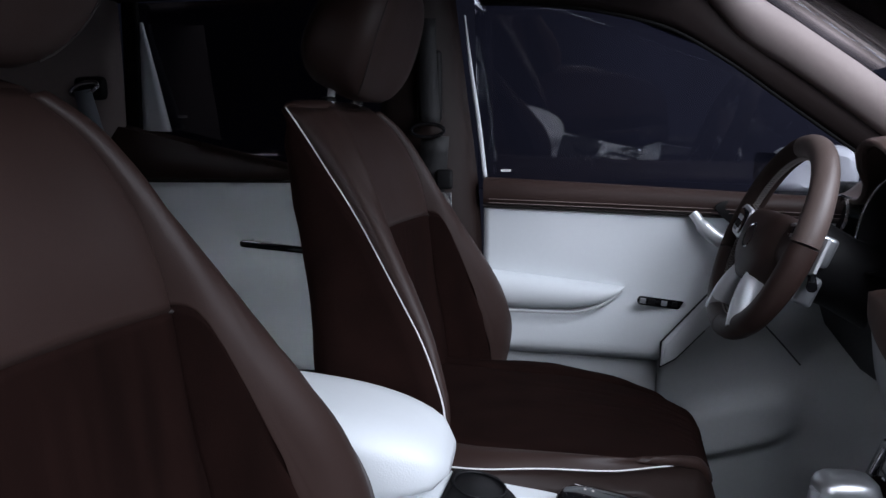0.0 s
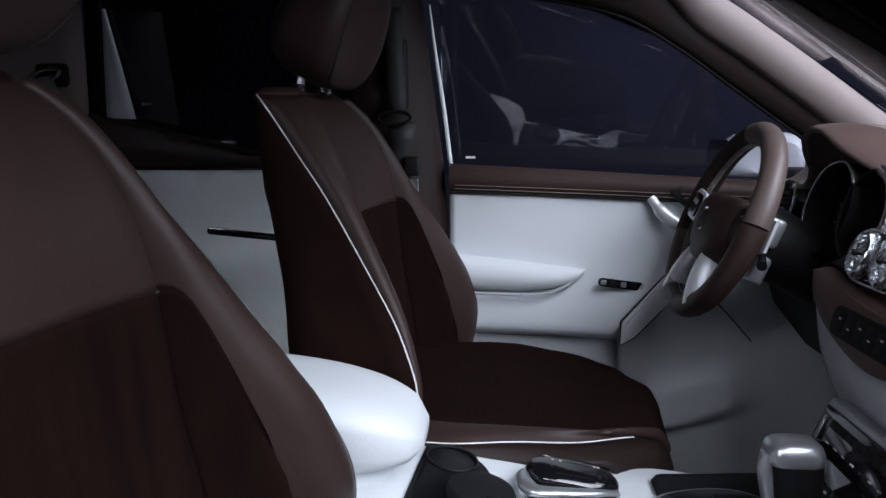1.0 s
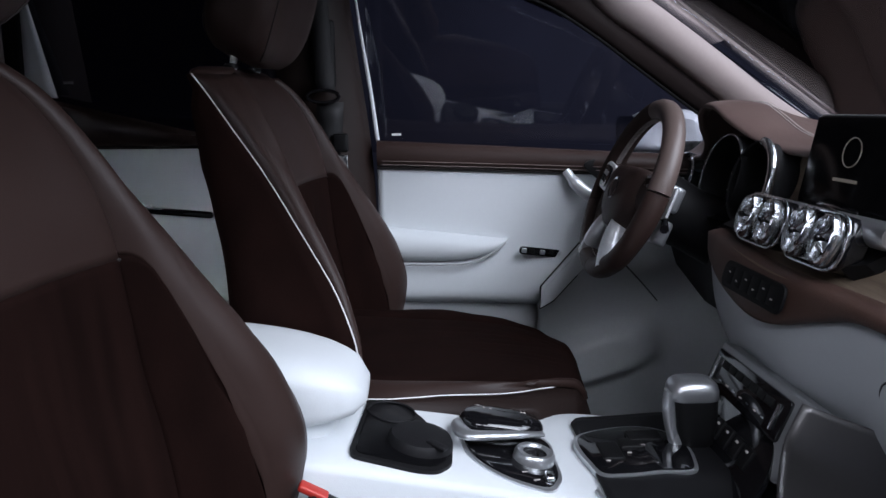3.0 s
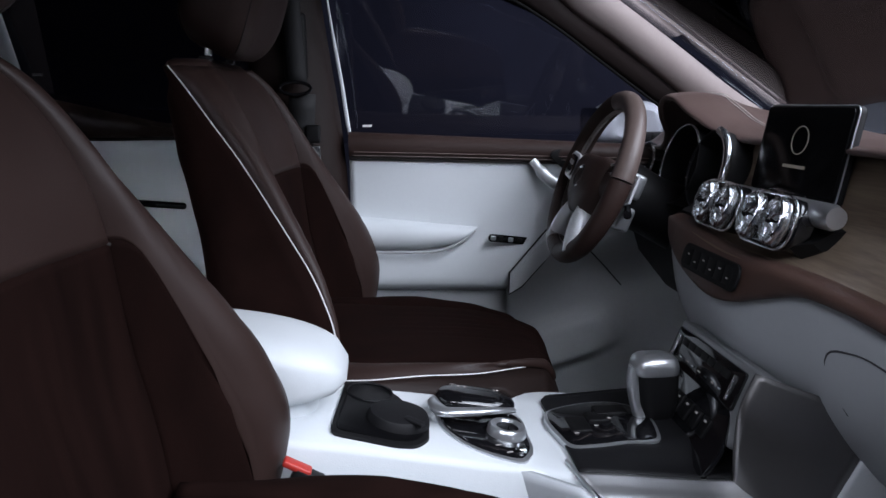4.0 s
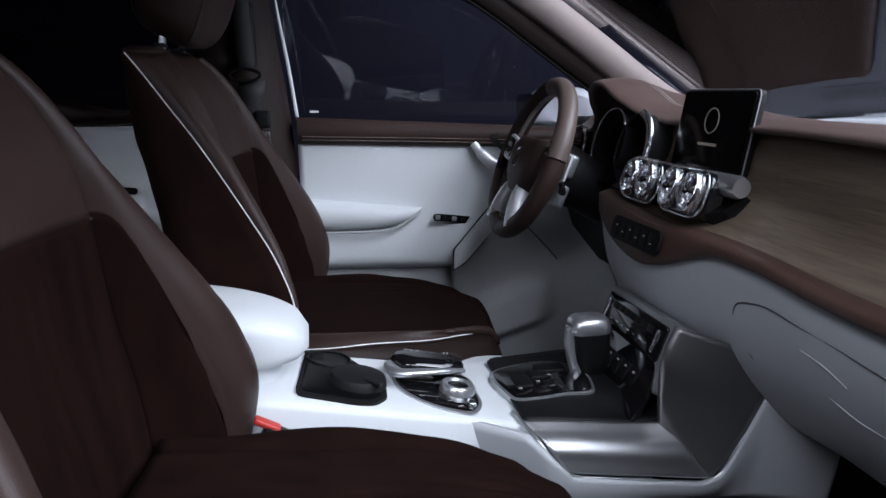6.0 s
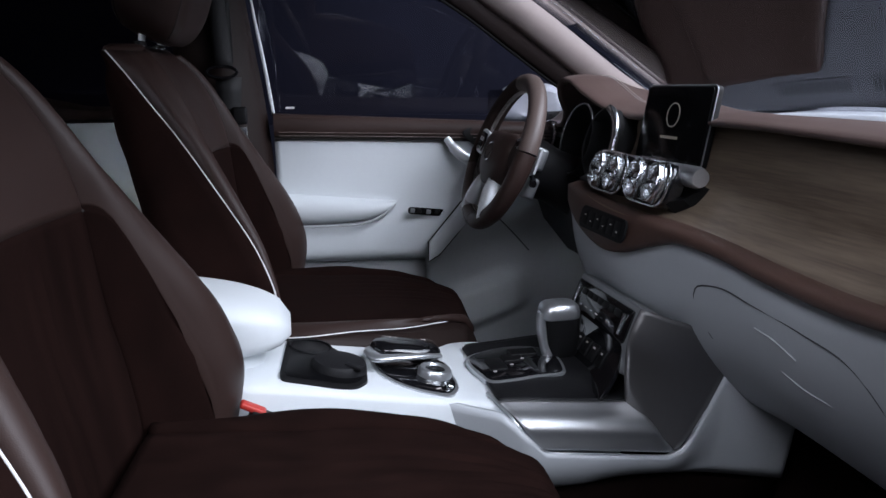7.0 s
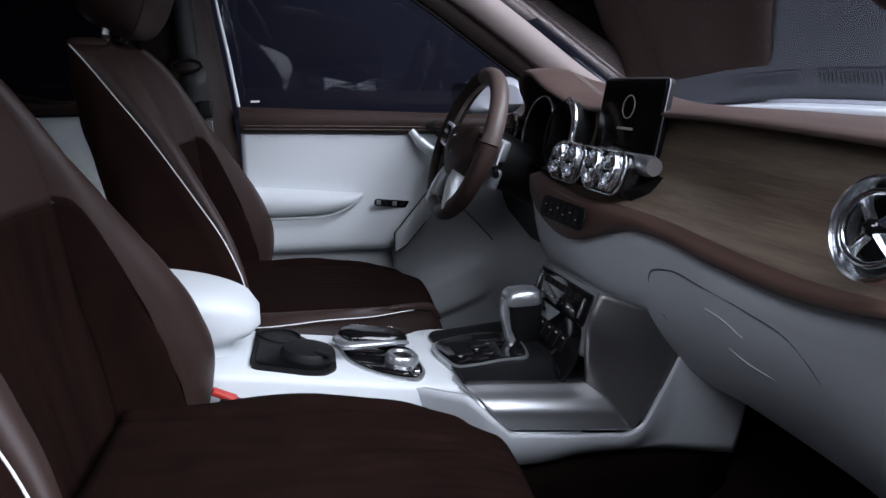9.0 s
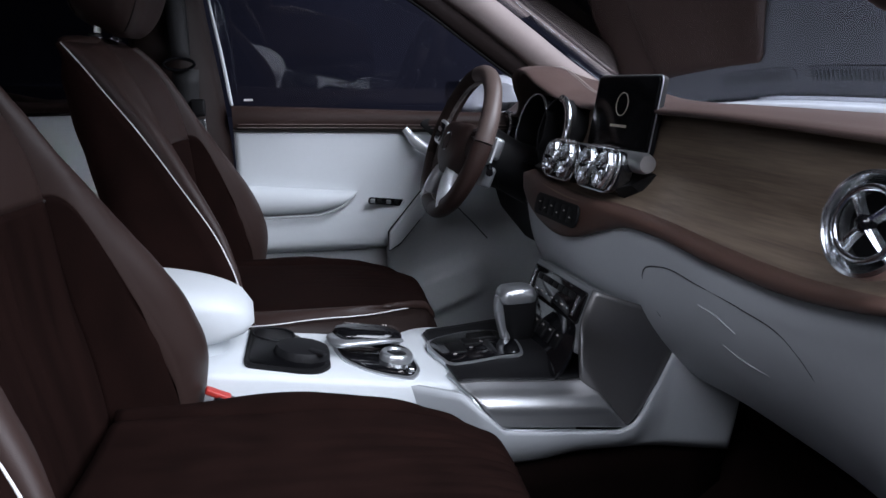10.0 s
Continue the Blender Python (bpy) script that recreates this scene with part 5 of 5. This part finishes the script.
def controller():
    t = thing("touch_controller", "gloss black touchpad controller with satin silver bow and dial", "controller")
    base = smooth_outline([(0.262, 0.052), (0.30, 0.060), (0.36, 0.052), (0.382, 0.03), (0.386, -0.03), (0.378, -0.10), (0.365, -0.118), (0.34, -0.114), (0.29, -0.085), (0.262, -0.045), (0.254, 0.0)], 60)
    plate("base_plate", base, 0.003, SATIN, "satin silver base frame", lid_=t)
    plate("base_face", [(0.322 + (x - 0.322) * 0.93, -0.03 + (y + 0.03) * 0.93) for x, y in base], 0.005, GLOSS, "gloss black base face", lid_=t)
    tilt = math.degrees(math.atan(0.17))
    m = pose(0.312, 0.022, con_z(0.312), 0, tilt, 0)
    rows = []
    for k, z in ((1.0, 0.012), (1.03, 0.020), (1.0, 0.028), (0.90, 0.034), (0.6, 0.037), (0.2, 0.038)):
        rows.append([tuple(m @ Vector((x * k, y * k, z + 0.06 * (0.02 - x * k) * 0.3))) for x, y in smooth_outline([(-0.062, 0.0), (-0.050, 0.032), (0.0, 0.042), (0.045, 0.036), (0.062, 0.008), (0.050, -0.018), (0.0, -0.030), (-0.045, -0.026)], 40)])
    loft("touchpad", rows, GLOSS, t, "gloss black palm rest with touch surface", sharp=70)
    # silver bow sweeping round the pad towards the dial
    bow = polyline([(0.262, 0.045, con_z(0.262) + 0.018), (0.250, 0.005, con_z(0.25) + 0.022), (0.262, -0.030, con_z(0.262) + 0.024), (0.300, -0.026, con_z(0.30) + 0.027), (0.345, -0.012, con_z(0.345) + 0.028), (0.372, 0.004, con_z(0.372) + 0.024)], 40)
    tube("silver_bow", bow, np.r_[np.linspace(0.004, 0.012, 14), np.linspace(0.012, 0.006, 26)], SATIN, t, "satin silver bow round the pad", n=14, flat=0.6)
    m = pose(0.352, -0.042, con_z(0.352) + 0.004, 0, tilt, 0)
    part("dial", lathe([(0, 0.012), (0.016, 0.012), (0.019, 0.016), (0.025, 0.016), (0.028, 0.012), (0.029, 0.002), (0, 0.0)], m, 36), SATIN, t, "satin silver rotary dial")
    part("dial_cap", lathe([(0, 0.0135), (0.0165, 0.0132), (0.0165, 0.011), (0, 0.011)], m, 30), GLOSS, t)
    part("toggle", block(0.012, 0.020, 0.008, 0.003, m=pose(0.366, -0.092, con_z(0.366) + 0.009, 0, tilt, 0)), CHROME, t, "chrome toggle")
    for x, y in ((0.335, -0.082), (0.348, -0.100)):
        part("key_mark", block(0.010, 0.002, 0.001, 0.0, m=pose(x, y, con_z(x) + 0.0068, 0, tilt, 30)), THREAD, t)
    for x in (0.29, 0.30, 0.345, 0.35):
        part("pad_mark", block(0.003, 0.003, 0.001, 0.0, m=pose(x, 0.03, con_z(x) + 0.043, 0, tilt, 0)), THREAD, t)


controller()


def gear_lever():
    t = thing("gear_lever", "satin silver and black automatic gear lever in a chrome frame", "gear lever")
    out = smooth_outline([(0.432, 0.04), (0.47, 0.058), (0.54, 0.055), (0.568, 0.03), (0.574, -0.06), (0.566, -0.084), (0.52, -0.082), (0.47, -0.085), (0.438, -0.082), (0.428, -0.05)], 60)
    plate("frame", out, 0.009, SATIN, "satin chrome gate frame", lid_=t)
    plate("gate", [(0.50 + (x - 0.50) * 0.94, -0.015 + (y + 0.015) * 0.94) for x, y in out], 0.0105, GLOSS, "gloss black stepped gate", lid_=t)
    for k, (x, y, sx, sy) in enumerate(((0.465, -0.02, 0.03, 0.05), (0.50, 0.0, 0.035, 0.03), (0.525, 0.02, 0.05, 0.03))):
        part("gate_step", block(sx, sy, 0.006, 0.002, m=pose(x, y, con_z(x) + 0.012)), DARK, t)
        part("gate_mark", block(0.006, 0.0025, 0.001, 0.0, m=pose(x - 0.01, y - 0.03, con_z(x) + 0.0135)), THREAD, t)
    tube("shaft", polyline([(0.566, -0.005, 0.345), (0.566, -0.003, 0.37), (0.566, 0.0, 0.385), (0.570, 0.0, 0.41)], 14), np.r_[np.linspace(0.012, 0.011, 7), np.linspace(0.011, 0.014, 7)], SATIN, t, "satin silver lever shaft", n=18)
    rows = []
    for z, sx, sy, dx in ((0.352, 0.014, 0.014, 0.004), (0.362, 0.025, 0.021, 0.004), (0.386, 0.030, 0.024, 0.002), (0.416, 0.032, 0.026, 0), (0.429, 0.033, 0.027, -0.002)):
        rows.append([(0.588 + dx + sx * np.sign(math.cos(a)) * abs(math.cos(a)) ** 0.6, 0.0 + sy * np.sign(math.sin(a)) * abs(math.sin(a)) ** 0.6, z) for a in np.linspace(0, 2 * math.pi, 28, endpoint=False)])
    loft("knob_grip", rows, DARK, t, "black lever grip", sharp=60)
    rows = []
    for z, k in ((0.4285, 1.0), (0.4300, 1.04), (0.4420, 1.04), (0.4500, 0.96), (0.4550, 0.80), (0.4580, 0.5)):
        rows.append([(0.585 + 0.0335 * k * np.sign(math.cos(a)) * abs(math.cos(a)) ** 0.6, 0.0265 * k * np.sign(math.sin(a)) * abs(math.sin(a)) ** 0.6, z) for a in np.linspace(0, 2 * math.pi, 28, endpoint=False)])
    loft("knob_cap", rows, SATIN, t, "satin silver lever cap", sharp=60)
    tube("knob_spine", polyline([(0.556, -0.004, 0.439), (0.553, -0.004, 0.418), (0.556, -0.004, 0.39), (0.562, -0.003, 0.365)], 16), np.linspace(0.012, 0.009, 16), SATIN, t, "satin silver spine along the grip", n=12)


gear_lever()


def buckle():
    t = thing("belt_buckle", "black seat belt buckle with red release beside the console", "seat belt buckle", "belt buckles")
    part("body", block(0.042, 0.020, 0.080, 0.005, m=pose(0, 0, -0.040, 0, 28, 0)), DARK, t)
    part("release", block(0.038, 0.018, 0.009, 0.003, m=pose(0.001, 0, 0.0025, 0, 28, 0)), RED, t, "red release button")
    part("stalk", block(0.012, 0.008, 0.16, 0.003, m=pose(-0.055, 0, -0.13, 0, 28, 0)), DARK, t)
    return t


b1 = buckle()
b1.matrix_basis = pose(0.066, -0.156, 0.380, 0, 0, 0)
copy_thing(b1, pose(0.135, 0.150, 0.372, 0, 0, 0))


# ---- driver's footwell ----
def footwell():
    g = []
    for x in np.linspace(0.47, 1.12, 60):
        row = []
        top = float(np.interp(x, [0.47, 0.50, 0.60, 0.70, 1.12], [0.395, 0.424, 0.545, 0.575, 0.575]))
        for v in np.linspace(0, 1, 60):
            z = 0.03 + (top - 0.03) * v
            y = door_y(min(x, 0.98)) - 0.029 - 0.18 * max(0, (x - 0.72) / 0.4) ** 1.5 * (1 - 0.3 * v)
            y += 0.048 * max(0, (0.56 - x) / 0.09) ** 2 * (1 - v ** 6)
            # pod that runs up to the front and ends in a rounded nose
            cx, cz = x - 0.605, z - 0.285
            a = (cx * 0.94 + cz * 0.34) / 0.105
            b = (cz * 0.94 - cx * 0.34) / 0.052
            y -= 0.032 / (1 + (a ** 4 + b ** 4) ** 2.5)
            row.append((x, y, z))
        g.append(row)
    p = tagged(sheet("kick_panel", g, GREY, thick=0.01), "grey moulded kick panel with a speaker bulge", "kick panel", kind="structure")
    tube("panel_joint", polyline([(0.648, door_y(0.648) - 0.031, 0.500), (0.69, door_y(0.69) - 0.031, 0.455), (0.7246, door_y(0.7246) - 0.032, 0.415)], 12), 0.0016, GAP, p, n=6)
    g = [[(1.02 + 0.10 * (z / 0.6), y, z) for y in np.linspace(-0.74, 0.60, 12)] for z in np.linspace(0.0, 0.72, 8)]
    tagged(sheet("firewall", g, CARPET, thick=0.02), "dark carpeted bulkhead in front of the footwells", "bulkhead", kind="structure")
    ped = thing("pedals", "black rubber pedals below the steering column", "pedal")
    part("brake_pedal", block(0.014, 0.09, 0.06, 0.006, m=pose(0.90, 0.38, 0.16, 0, -35, 0)), CHARCOAL, ped)
    part("accelerator", block(0.014, 0.05, 0.13, 0.006, m=pose(0.92, 0.27, 0.12, 0, -35, 0)), CHARCOAL, ped)
    part("pedal_arm", block(0.012, 0.016, 0.30, 0.004, m=pose(0.95, 0.38, 0.30, 0, -12, 0)), DARK, ped)
    part("pedal_arm", block(0.012, 0.016, 0.26, 0.004, m=pose(0.97, 0.27, 0.26, 0, -12, 0)), DARK, ped)


footwell()


def grab_handle():
    t = thing("grab_handle", "dark brown leather grab handle on the passenger pillar", "grab handle")
    tube("grip", polyline([(0.62, -0.60, 1.04), (0.66, -0.585, 0.985), (0.715, -0.575, 0.925), (0.775, -0.575, 0.895), (0.83, -0.59, 0.90), (0.87, -0.625, 0.925)], 30), 0.019, LEATHER, t, n=18)


grab_handle()
